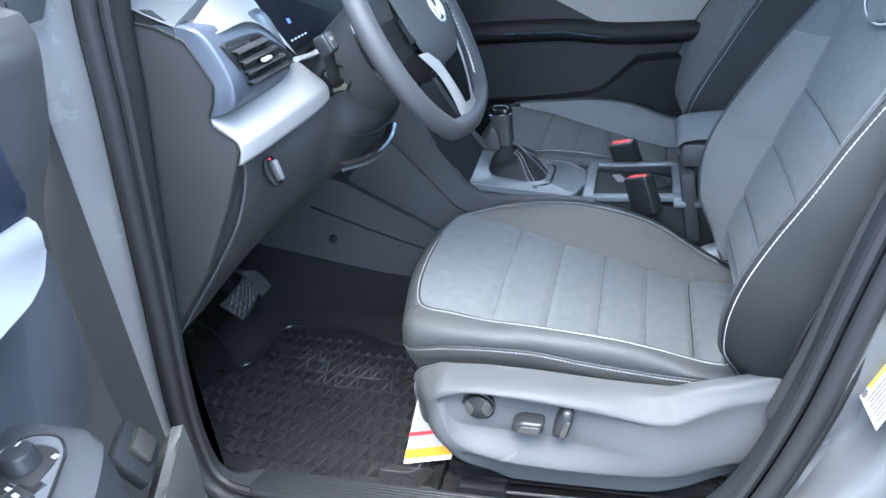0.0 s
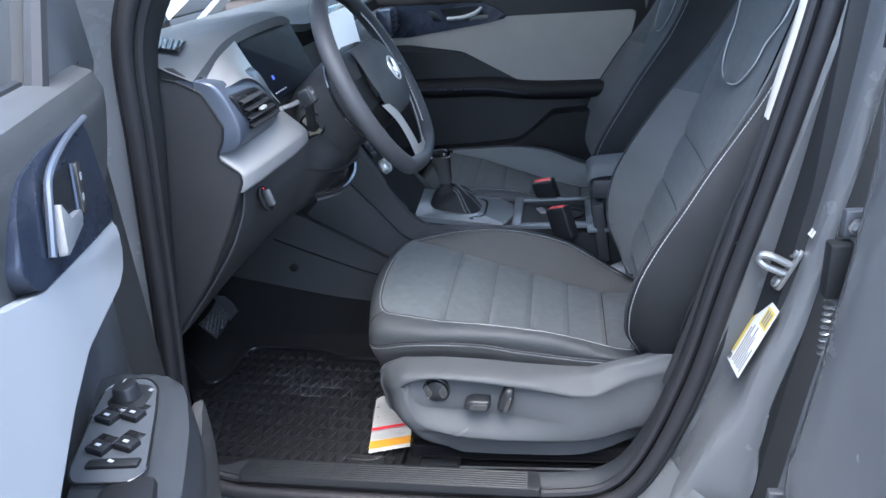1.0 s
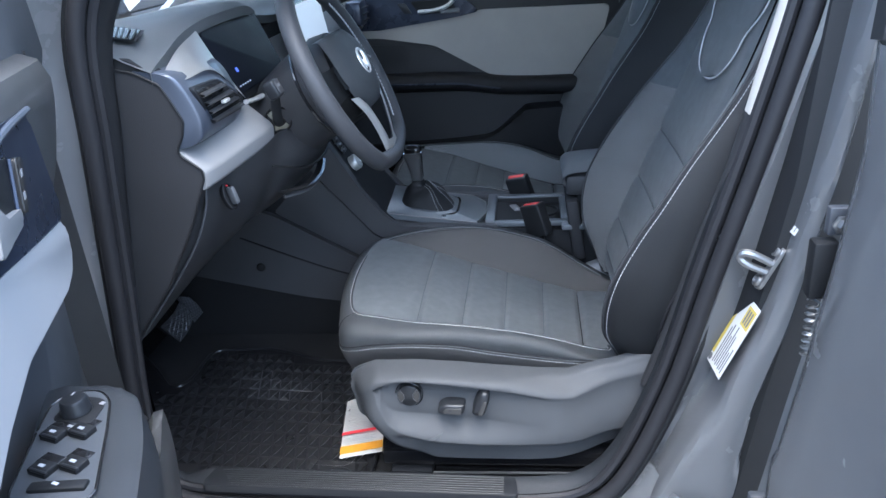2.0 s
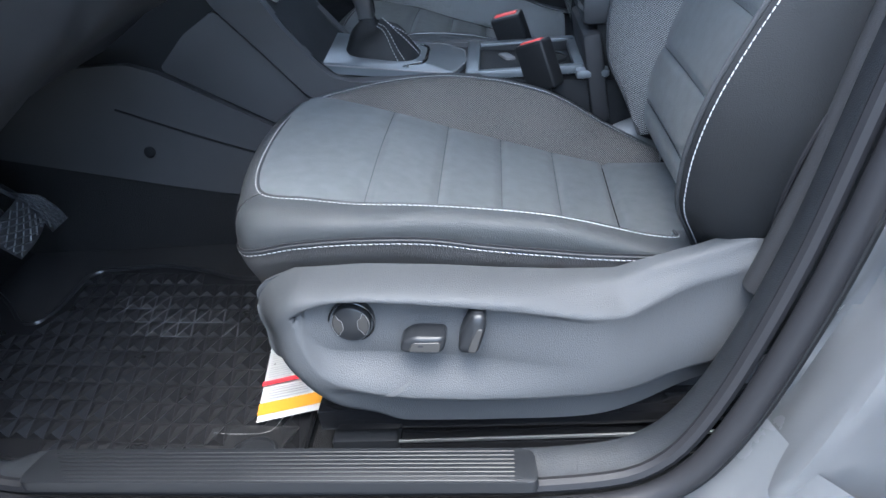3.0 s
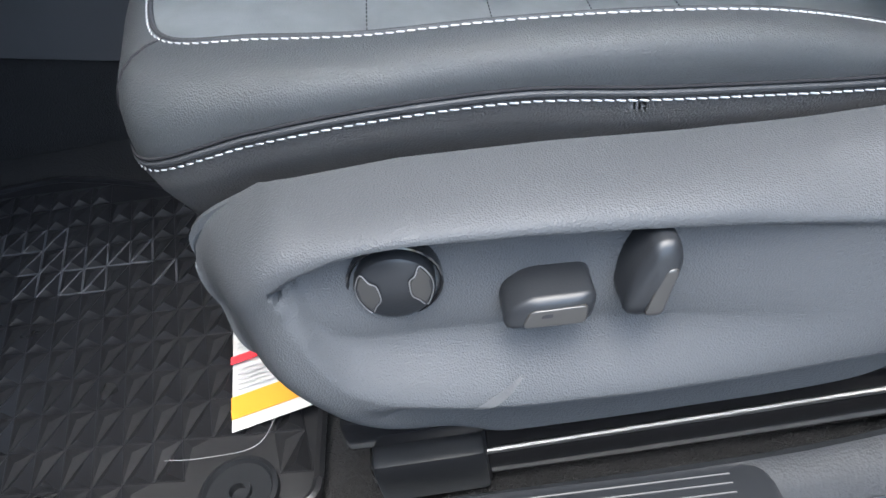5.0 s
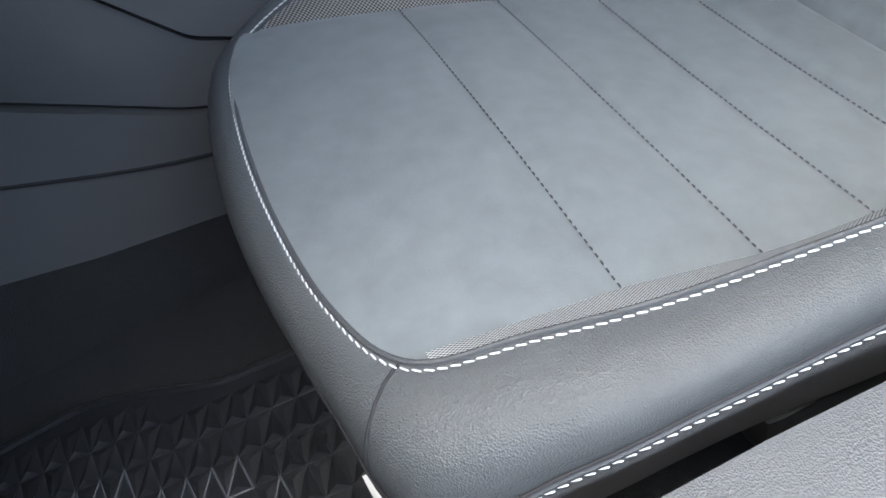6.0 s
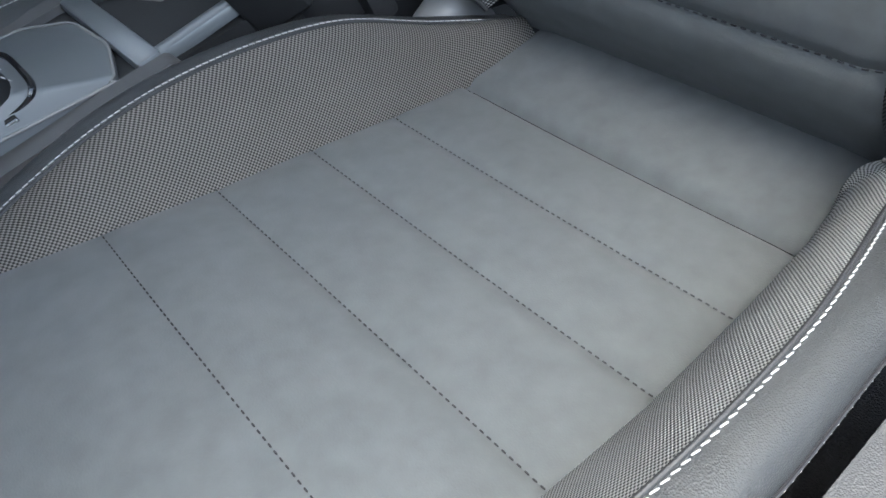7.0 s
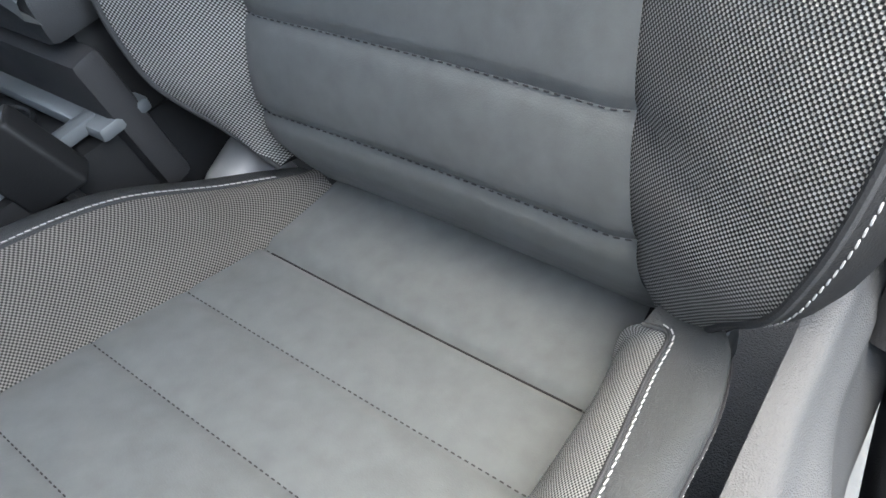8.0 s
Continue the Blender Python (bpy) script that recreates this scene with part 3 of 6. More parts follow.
        s = min(1.0, max(0.0, (zt - z) / max(.004, zt - ridge)))
        shelf = lerp_list([.0, .27, .32, .38, .42, .6], [.053, .053, .034, .021, .016, .013], x)
        rear = smooth01(.27, .37, x)
        sa = s + (min(1.0, max(0.0, (zt - z) / .010)) - s) * rear
        y = -.624 - shelf * max(0.0, 1 - (1 - sa) ** 2.6) ** .40 - (.053 - shelf) * (1 - .7 * smooth01(.34, .46, x)) * smooth01(.12 * rear, 1.0, s)
        y -= .017 * smooth01(ridge, floor_out, z) if z < ridge else 0
        y += .016 * smooth01(.06, .12, x) * smooth01(floor_out, floor_out - .016, z) if z < floor_out else 0
        up = smooth01(ridge + .0005, ridge - .0055, z)
        down = min(1.0, max(0.0, (z - floor) / max(.004, well - floor)))
        down = .5 * down + .5 * down * down * (3 - 2 * down)
        fade = (1 - smooth01(.17, .37, x)) * (.55 + .45 * smooth01(.05, .12, x))
        wall = -.668 + .011 * smooth01(well, ridge, z)
        y += max(0.0, wall - y) * up * down * fade
        y += .046 * (1 - smooth01(0, .062, x - front_x(z))) ** 2.4
        return min(y, -.594 - .024 * smooth01(zt - .030, zt - .004, z))

    if powered:
        rws = []
        for i in range(201):
            u = (i / 200) ** 1.35
            r = []
            for k in range(121):
                w = k / 120
                w = w * w * .35 + w * .65 if w < .5 else w * w * .35 + w * .65
                x = .60 * u
                for _ in range(3):
                    zt, zb = lerp_list(tx, tz, x), eased_list(bx, bz, x)
                    z = zt + (zb - zt) * w
                    x0 = front_x(z)
                    x = x0 + (.60 - x0) * u
                r.append(Vector((x, cover_y(x, z, zt, zb), z)))
            rws.append(r)
        side_cover = P(plate_y(rws, .004), "side_cover", TRIM, None, "grained grey plastic seat side cover")
        P(sheet([[r[0], Vector((r[0].x, r[0].y + .003, r[0].z - .002)), Vector((r[0].x, r[0].y + .004, r[0].z - .02))] for r in rws], .002), "cover_lip", TRIM, side_cover)
        smear = []
        for i in range(13):
            t = i / 12
            x, z, w = .131 + .028 * t, .5375 + .0075 * t * t + .003 * t, .0022 * math.sin(math.pi * (.08 + .84 * t)) + .0004
            smear.append([Vector((x, cover_y(x, zz, lerp_list(tx, tz, x), lerp_list(bx, bz, x)) - .0006, zz)) for zz in (z - w, z, z + w)])
        P(sheet(smear, .0002), "dried_smear", SMEAR, side_cover, "pale dried smear on the plastic")
        seat_switches(side_cover, P)
        # rail under the seat
        rail = P(rbox((.30, -.640, .418), (.50, .030, .030), .004), "rail", GLOSS, None, "gloss black seat rail")
        P(rbox((.30, -.634, .462), (.52, .03, .030), .003), "rail_upper", GLOSS, rail)
        P(tube([(.06, -.655, .434), (.55, -.655, .440)], .0022, 8), "rail_edge", STEEL, rail)
        P(rbox((.092, -.642, .420), (.078, .040, .046), .006), "rail_cover", SWITCH, rail, "grey plastic rail end cover")
    return s


def seat_switches(cover, P):
    """The lumbar knob and the two power switches."""
    kx, kz = .1040, .6125
    facing = Matrix.Translation((kx, -.6655, kz)) @ Euler((radians(90), 0, 0)).to_matrix().to_4x4()
    knob = P(lathe([(.0242, -.010), (.0242, .0014), (.0234, .0018), (.0224, .0008), (.0220, -.006), (.001, -.006)], facing, 36), "lumbar_well", GLOSS, cover)
    P(lathe([(.0202, -.006), (.0204, .0030), (.0198, .0050), (.0180, .0062), (.001, .0070)], facing, 36), "lumbar_knob", SWITCH, knob, "round four-way lumbar knob")
    for sgn in (-1, 1):
        o = [(sgn * a, b + .0012) for a, b in ((.0138, -.0132), (.0178, -.0060), (.0188, 0), (.0178, .0060), (.0142, .0126), (.0110, .0070), (.0080, .0045), (.0076, -.0045), (.0104, -.0085))]
        P(pad(rounded(o, .0015, 2), lambda a, b, d: (kx + a, -.6722 - d + .20 * max(0, abs(a) - .009), kz + b), -.004, .0012, .0008), "knob_inset", SWITCH_INSET, knob, "grey knob inset")
        P(tube(cr([(kx + a * 1.02, -.6733 + .20 * max(0, abs(a) - .009), kz + b * 1.02) for a, b in o], 40, True), .00035, 5), "inset_edge", GUNMETAL, knob)
    slant = lambda k: (lambda a, b, d: (a, -.671 - d + k * (b - .60), b))
    o = rounded([(.1530, .588), (.1970, .5855), (.2015, .6035), (.168, .6055), (.1555, .599)], .007, 6)
    sw = P(pad(o, slant(.12), -.010, .0170, .005, .001), "seat_switch", SWITCH, cover, "satin black seat adjuster switch")
    P(pad(rounded([(.1620, .5905), (.1935, .5885), (.1955, .5990), (.167, .6000)], .003, 3), slant(.12), .012, .0179, .0008), "switch_inset", SWITCH_INSET, sw)
    o = rounded([(.2105, .586), (.2310, .5825), (.2420, .614), (.2400, .6265), (.229, .627), (.2165, .608)], .008, 6)
    sw = P(pad(o, slant(.12), -.010, .0185, .006, .001), "backrest_switch", SWITCH, cover, "satin black backrest adjuster switch")
    P(pad(rounded([(.2210, .5880), (.2295, .5868), (.2385, .613), (.2330, .6135), (.2280, .606)], .003, 3), slant(.12), .012, .0194, .0008), "switch_inset", SWITCH_INSET, sw)


seat("driver_seat", (.25, -.37, .39), "dark grey leatherette and suede driver seat with pale stitching", "front seats", True, lambda x, y, z: (x, y, z))
seat("passenger_seat", (.25, .40, .39), "dark grey leatherette and suede passenger seat with pale stitching", "front seats", False, lambda x, y, z: (x - .03, .03 - y, z - .014))


# ---- ground and body shell ----
def flat(x0, x1, y0, y1, z, n=1):
    return sheet([[(x0 + (x1 - x0) * i / n, y0 + (y1 - y0) * j / n, z) for j in range(n + 1)] for i in range(n + 1)])


tagged(part("ground", flat(-400, 400, -400, 400, 0, 8), GROUND), "pale concrete ground under the car", "ground", kind="structure")
def far_building():
    """A dark boarded wall before the parked car, seen through the open door's window."""
    b = thing("boarded_wall", (-4.2, 4.0, 0), "low dark grey wall with horizontal boards", "wall")
    part("wall", rbox((-4.4, 4.0, .85), (.2, 16.0, 1.7), .02), SIDING, b)
    for k in range(8):
        part("board", rbox((-4.28, 4.0, .12 + k * .20), (.05, 16.0, .185), .012), SIDING, b)
    part("coping", rbox((-4.36, 4.0, 1.73), (.34, 16.2, .08), .02), SIDING, b)
    return b


far_building()

floor = tagged(part("floor", prism([(-1.0, -.66), (1.75, -.66), (1.75, .69), (-1.0, .69)], lambda a, b, d: (a, b, d), .34, .385), CARPET), "black carpeted car floor", "floor", kind="structure")
fire = [[(-.66, y, .385), (-.72, y, .45), (-.84, y, .62), (-.92, y, .80), (-.95, y, 1.0), (-.97, y, 1.16)] for y in (-.70, -.2, .3, .69)]
tagged(part("wall_front", sheet(fire, .02), CARPET), "black carpeted footwell bulkhead", "bulkhead", kind="structure")
tagged(part("wall_rear", rbox((1.76, 0, .82), (.04, 1.38, .90), .01), BLACK), "dark rear wall of the cabin", "wall", kind="structure")
roof = [[(x, y, 1.60 - .09 * (y / .6) ** 2 - .05 * ((x - .5) / 1.2) ** 2) for y in (-.60, -.4, -.2, 0, .2, .4, .60)] for x in (-.35, 0, .4, .8, 1.2, 1.7)]
tagged(part("ceiling", sheet(roof, .03), CREAM), "pale headliner under the roof", "ceiling", kind="structure")
tagged(part("roof", sheet([[(x, y, 1.645 - .10 * (y / .62) ** 2 - .05 * ((x - .5) / 1.2) ** 2) for y in (-.64, -.4, -.2, 0, .2, .4, .64)] for x in (-.38, 0, .4, .8, 1.2, 1.74)], .012), PAINT), "grey painted car roof", "roof", kind="structure")
# far side of the body: sill, pillars and panels under and around the windows
tagged(part("wall_far", rbox((.45, .76, .66), (2.9, .06, .86), .02), PAINT), "grey painted far side of the car body", "car body", kind="structure")
for x, lean in ((-.62, .30), (.62, .03), (1.55, -.1)):
    tagged(part("pillar_far", tube([(x - lean, .74, 1.08), (x, .70, 1.30), (x + lean * .9, .60, 1.53)], .05, 8, True, .6), PAINT), "grey painted roof pillar", "pillar", kind="structure")
tagged(part("pillar_rear", tube([(1.7, -.72, .75), (1.65, -.70, 1.2), (1.5, -.60, 1.52)], .07, 8, True, .6), PAINT), "grey painted rear roof pillar", "pillar", kind="structure")
tagged(part("roof_rail", tube([(-.30, -.60, 1.52), (.3, -.61, 1.555), (.9, -.61, 1.55), (1.6, -.60, 1.49)], .045, 8, True, .6), PAINT), "grey painted roof rail over the doors", "roof rail", kind="structure")

# door opening of the driver: one rounded path down the front pillar, along the sill and up the middle pillar
OPENING = cr([(-.13, -.66, 1.50), (-.222, -.715, 1.36), (-.276, -.735, 1.25), (-.296, -.738, 1.08), (-.326, -.738, .82), (-.346, -.738, .66), (-.352, -.738, .55), (-.335, -.742, .478), (-.27, -.752, .452), (-.1, -.757, .448),
              (.15, -.760, .446), (.32, -.760, .448), (.405, -.757, .468), (.462, -.752, .536), (.522, -.745, .688), (.568, -.740, .865), (.620, -.735, 1.06), (.663, -.725, 1.24), (.682, -.70, 1.36), (.62, -.63, 1.50)], 160)
CENTRE = Vector((.14, -.74, .95))


def inward(p):
    """The unit way from the opening's rim towards its middle, across the opening's plane."""
    i = min(range(160), key=lambda k: (OPENING[k] - Vector(p)).length)
    t = OPENING[min(159, i + 2)] - OPENING[max(0, i - 2)]
    o = Vector((-t.z, 0, t.x)).normalized()
    return o if o.dot(CENTRE - Vector(p)) > 0 else -o


INW = [inward(p) for p in OPENING]
seal = tagged(new("door_seal"), "black rubber seal round the door opening", "door seal")
seal.location = (.1, -.75, .45)
part("bead", tube([p + Vector((0, -.004, 0)) for p in OPENING], .0125, 10), RUBBER, seal)
part("lip", tube([p + o * (.017 - .006 * (1 - smooth01(-.33, -.2, p.x))) + Vector((0, .012, 0)) for p, o in zip(OPENING, INW)], .0080, 8), RUBBER, seal)
part("flange", tube([p - o * .0165 + Vector((0, .002, 0)) for p, o in zip(OPENING, INW)], .0065, 8), BLACK, seal)

# painted rim outside the seal
rim = []
for p, o in zip(OPENING, INW):
    f = smooth01(.30, .46, p.x)
    k = 1 - smooth01(.30, .45, p.x)
    rim.append([p - o * .012 + Vector((0, .010, 0)), p - o * .022 + Vector((0, -.004, 0)), p - o * .034 + Vector((0, -.022, 0)) * k + Vector((.0, -.030, 0)) * f,
                p - o * .046 + Vector((0, -.040, 0)) * k + Vector((0, -.055, 0)) * f, p - o * .075 + Vector((0, -.058, 0)) * k + Vector((.006, -.078, 0)) * f, p - o * .13 + Vector((0, -.062, 0)) * k + Vector((.02, -.084, 0)) * f])
tagged(part("wall_near", sheet(rim[0:106], .008), PAINT), "grey painted door frame of the car body", "car body", kind="structure")
tagged(part("sill_body", rbox((.25, -.765, .33), (2.4, .11, .17), .03), PAINT), "grey painted rocker panel below the door", "sill", kind="structure")
tagged(part("fender", rbox((-.72, -.82, .72), (.72, .05, .75), .02), PAINT), "grey painted front wing beside the open door", "fender", kind="structure")
# middle pillar: front face, outer face with hinge plates
PILLAR = [(.46, .36), (.475, .46), (.502, .54), (.540, .62), (.578, .69), (.585, .72), (.606, .775), (.626, .825), (.645, .90), (.658, .97), (.674, 1.07), (.697, 1.25), (.710, 1.40), (.665, 1.52)]
REAR_RIM = OPENING[104:]


def rim_x(z):
    return min(REAR_RIM, key=lambda p: abs(p.z - z)).x if z > .465 else .40 - .25 * (.465 - z)


def pillar_rows():
    rows = []
    for x, z in PILLAR:
        q = Vector((x, 0, z))
        r = Vector((rim_x(z), 0, z))
        m = r.lerp(q, .55)
        g = Vector((lerp_list([.36, .568, .677, .839, .99, 1.124, 1.3, 1.52], [.598, .603, .613, .653, .674, .678, .70, .69], z), 0, z))
        g.x = max(g.x, q.x + .016)
        rows.append([r + Vector((.008, -.742, 0)), r + Vector((.016, -.747, 0)), r.lerp(q, .6) + Vector((0, -.740, 0)), q + Vector((-.007, -.733, 0)), q + Vector((-.001, -.742, 0)), q + Vector((0, -.798, 0)), q + Vector((.004, -.807, 0)), q.lerp(g, .5) + Vector((.004, -.810, 0)), g + Vector((0, -.810, 0)), g + Vector((.006, -.802, 0)), g + Vector((.010, -.775, 0)), g + Vector((.016, -.735, 0)), g + Vector((.12, -.732, 0))])
    return rows


def pillar_sheet():
    rows = pillar_rows()
    rows = [cr(r, 40) for r in rows]
    cols = [cr([r[j] for r in rows], 60) for j in range(40)]
    return sheet([[cols[j][i] for j in range(40)] for i in range(60)], .01)


pillar = tagged(part("pillar_middle", pillar_sheet(), PAINT), "grey painted middle pillar between the doors", "pillar", kind="structure")
part("pillar_core", tube([(.60, -.735, .42), (.64, -.735, .70), (.69, -.73, 1.0), (.72, -.70, 1.3), (.68, -.62, 1.53)], .055, 8), BLACK, pillar)

# inner trim of the opening, dark plastic, and the ribbed sill plate
inner = []
for p, o in zip(OPENING, INW):
    b = smooth01(.36, .52, p.x)
    a = 1 - smooth01(-.34, -.25, p.x)
    w = b * (1 - smooth01(.94, 1.08, p.z))
    a = max(a, b * smooth01(.94, 1.08, p.z))
    sill = [(.020, .020), (.028, .030), (.0325, .040), (.033, .047), (.028, .053), (.0, .058), (-.03, .060)]
    post = [(.012, .012), (.016, .020), (.019, .034), (.018, .052), (.010, .068), (-.01, .080), (-.04, .088)]
    front = [(.008, .012), (.010, .018), (.010, .026), (.008, .034), (.004, .038), (-.004, .042), (-.03, .046)]
    inner.append([p + o * (s0 + (s1 - s0) * w + (s2 - s0) * a) + Vector((0, d0 + (d1 - d0) * w + (d2 - d0) * a, 0)) for (s0, d0), (s1, d1), (s2, d2) in zip(sill, post, front)])
sill_trim = tagged(part("sill_trim", sheet(inner[38:120], .004), SILL), "dark grey plastic sill trim", "trim", kind="structure")
tagged(part("pillar_trim", sheet(inner[119:160], .004), SILL), "dark plastic middle pillar trim", "trim", kind="structure")
tagged(part("pillar_trim", sheet(inner[0:39], .004), PANEL), "dark plastic front pillar trim", "trim", kind="structure")


def sill_plate():
    s = thing("sill_plate", (0, -.725, .480), "dark ribbed plastic scuff plate on the sill", "sill plate")
    o = rounded([(-.262, -.752), (.286, -.764), (.282, -.718), (-.250, -.704)], .012, 5)
    part("plate", prism(o, lambda a, b, d: (a, b, d), .470, .484, .0015, 2), SWITCH, s)
    for k in range(8):
        y = -.712 - k * .0055
        part("rib", tube([(-.235 + .004 * k, y, .4845), (.262, y - .010, .4843)], .0008, 6), SWITCH, s)
    return s


sill_plate()

# cream belt post trim and belt
post = thing("belt_post_trim", (.62, -.655, 1.07), "cream upper pillar trim above dark trim", "pillar trim")
part("cream_cover", tube(cr([(.621, -.668, 1.075), (.632, -.668, 1.13), (.654, -.666, 1.23), (.675, -.650, 1.36), (.65, -.61, 1.48)], 24), .0200, 12, True, .55), CREAM, post)
part("dark_cover", tube(cr([(.500, -.660, .63), (.535, -.664, .75), (.568, -.664, .88), (.604, -.666, 1.00), (.621, -.667, 1.076)], 24), .0135, 10, True, .9), PANEL, post)
belt = thing("seat_belt", (.56, -.645, .66), "dark woven seat belt along the pillar", "seat belt")
part("webbing", sheet([[(x, y - .012, z), (x + .022, y + .012, z)] for x, y, z in cr([(.50, -.632, .60), (.55, -.636, .78), (.60, -.638, .95), (.645, -.632, 1.15), (.68, -.615, 1.38)], 30)], .0015), STRIP, belt)

# striker, labels, hinges
st = thing("door_striker", (.640, -.742, .876), "chromed steel door striker bolted to the pillar", "door striker")
ux, uz, uy = Vector((.42, 0, .907)).normalized(), Vector((-.907, 0, .42)).normalized(), Vector((0, 1, 0))
at = lambda a, b, h: Vector((.6350, -.766, .890)) + uy * a + ux * b + uz * h
plate = part("plate", prism(rounded([(-.013, -.034), (.013, -.034), (.013, .034), (-.013, .034)], .012, 5), lambda a, b, d: at(a, b, d), 0, .005, .001), STEEL, st)
part("loop", tube(cr([at(-.006, .007, .003), at(-.002, .008, .03), at(.002, .004, .042), at(.003, -.004, .042), at(-.001, -.008, .03), at(-.005, -.007, .003)], 30), .0055, 8), STEEL, st)
for b in (-.024, .024):
    part("screw", lathe([(.0085, 0), (.008, .004), (.005, .005), (.0045, .002), (.001, .002)], Matrix.Translation(at(0, b, .005)) @ uz.to_track_quat("Z", "Y").to_matrix().to_4x4(), 16), STEEL, plate)
lab = thing("tyre_label", (.602, -.765, .776), "white and yellow printed sticker on the pillar", "label")
LU = (Vector((.626, -.728, .828)) - Vector((.578, -.735, .724))).normalized()
LV = (Vector((.580, -.801, .729)) - Vector((.578, -.735, .724))).normalized()
LO = Vector((.5765, -.736, .726))
LN = LU.cross(LV).normalized()
LN = LN if LN.x < 0 else -LN
lw = lambda a, b, d: LO + LU * a + LV * b + LN * (d + .0065)
part("paper", prism([(0, 0), (.115, 0), (.115, .064), (0, .064)], lw, 0, .0006), PAPER, lab, "", False)
part("yellow_bar", prism([(.016, .002), (.096, .002), (.096, .010), (.016, .010)], lw, .0007, .0010), LABEL_YELLOW, lab, "", False)
part("yellow_box", prism([(.078, .032), (.108, .032), (.108, .060), (.078, .060)], lw, .0007, .0010), LABEL_YELLOW, lab, "", False)
part("emblem", prism([(.008 + .0055 * math.cos(k * .524), .007 + .0055 * math.sin(k * .524)) for k in range(12)], lw, .0007, .0010), INK, lab, "", False)
for k in range(7):
    a, ln = .006 + (k % 2) * .002, [.06, .064, .05, .066, .055, .03, .04][k]
    part("print_line", prism([(a, .0175 + k * .0062), (a + ln, .0175 + k * .0062), (a + ln, .0205 + k * .0062), (a, .0205 + k * .0062)], lw, .0007, .0009), INK, lab, "", False)
for k in range(3):
    part("print_line", prism([(.082, .037 + k * .007), (.104, .037 + k * .007), (.104, .041 + k * .007), (.082, .041 + k * .007)], lw, .0011, .0013), INK, lab, "", False)
lab2 = thing("small_label", (.655, -.775, .92), "small white printed sticker on the pillar", "label")
l2 = lambda a, b, d: Vector((.6545, -.768, .942)) + ux * a + LV * b + uz * (d + .004)
part("paper", prism([(0, 0), (.040, 0), (.040, .022), (0, .022)], l2, 0, .0006), PAPER, lab2, "", False)
for k in range(2):
    part("print_line", prism([(.003, .006 + k * .008), (.034, .006 + k * .008), (.034, .008 + k * .008), (.003, .008 + k * .008)], l2, .0007, .0009), INK, lab2, "", False)

# ---- open rear door ----
def rear_door():
    d = thing("rear_door", (.70, -.84, .40), "grey painted rear door standing open", "car door")
    z = [.40, .50, .60, .655, .67, .80, .95, 1.08, 1.20]
    e = [.640, .632, .630, .632, .638, .655, .672, .684, .680]
    rows = [[(x + .0, -.868, w), (x - .010, -.878, w), (x - .012, -.890, w), (x - .004, -.93, w), (x + .008, -1.05, w), (x + .02, -1.25, w), (x + .04, -1.5, w), (x + .075, -1.72, w)] for x, w in zip(e, z)]
    part("outer_skin", sheet([cr(r, 24) for r in rows], .012), PAINT, d)
    part("door_core", sheet([[(x + .03, -.855, w), (x + .06, -1.1, w), (x + .10, -1.7, w)] for x, w in zip(e, z)], .06), SHADED_PAINT, d)
    part("front_edge", sheet([[(x + .0, -.866, w), (x + .02, -.852, w), (x + .06, -.846, w), (x + .09, -.852, w)] for x, w in zip(e, z)], .006), PAINT, d)
    part("edge_seal", tube([(x + .045, -.843, w) for x, w in zip(e, z)], .008, 8), RUBBER, d)
    part("lower_step", rbox((.75, -1.29, .53), (.10, .83, .24), .03), PAINT, d)
    for zz, xx in ((.985, .678), (.545, .628)):
        # the hinge plates share the seam's shaded colour
        h = part("hinge", rbox((xx + .012, -.835, zz), (.042, .016, .036), .004), SHADED_PAINT, d, "steel door hinge")
        part("bolt", lathe([(.012, 0), (.012, .003), (.0085, .004), (.0085, .010), (.007, .012), (.001, .012)], pose(xx + .004, -.849, zz, 90), 6), STEEL, h)
    part("check_spring", tube([(.664 + .007 * math.cos(k * .9), -.846 + .007 * math.sin(k * .9), .80 + k * .0014) for k in range(60)], .0016, 5), STEEL, d)
    part("check_box", rbox((.668, -.842, .925), (.03, .025, .075), .004), BLACK, d)
    part("window_frame", tube([(.690, -.872, 1.20), (.70, -.86, 1.36), (.66, -.80, 1.5), (.80, -1.3, 1.52), (.80, -1.6, 1.42), (.78, -1.72, 1.2)], .02, 8), BLACK, d)
    return d


rear_door()

# ---- open driver door ----
DO, DD, DN = Vector((-.272, -.80, 0)), Vector((.4011, -.916, 0)), Vector((.916, .4011, 0))
dw = lambda s, z, off: DO + DD * s + DN * off + Vector((0, 0, z))


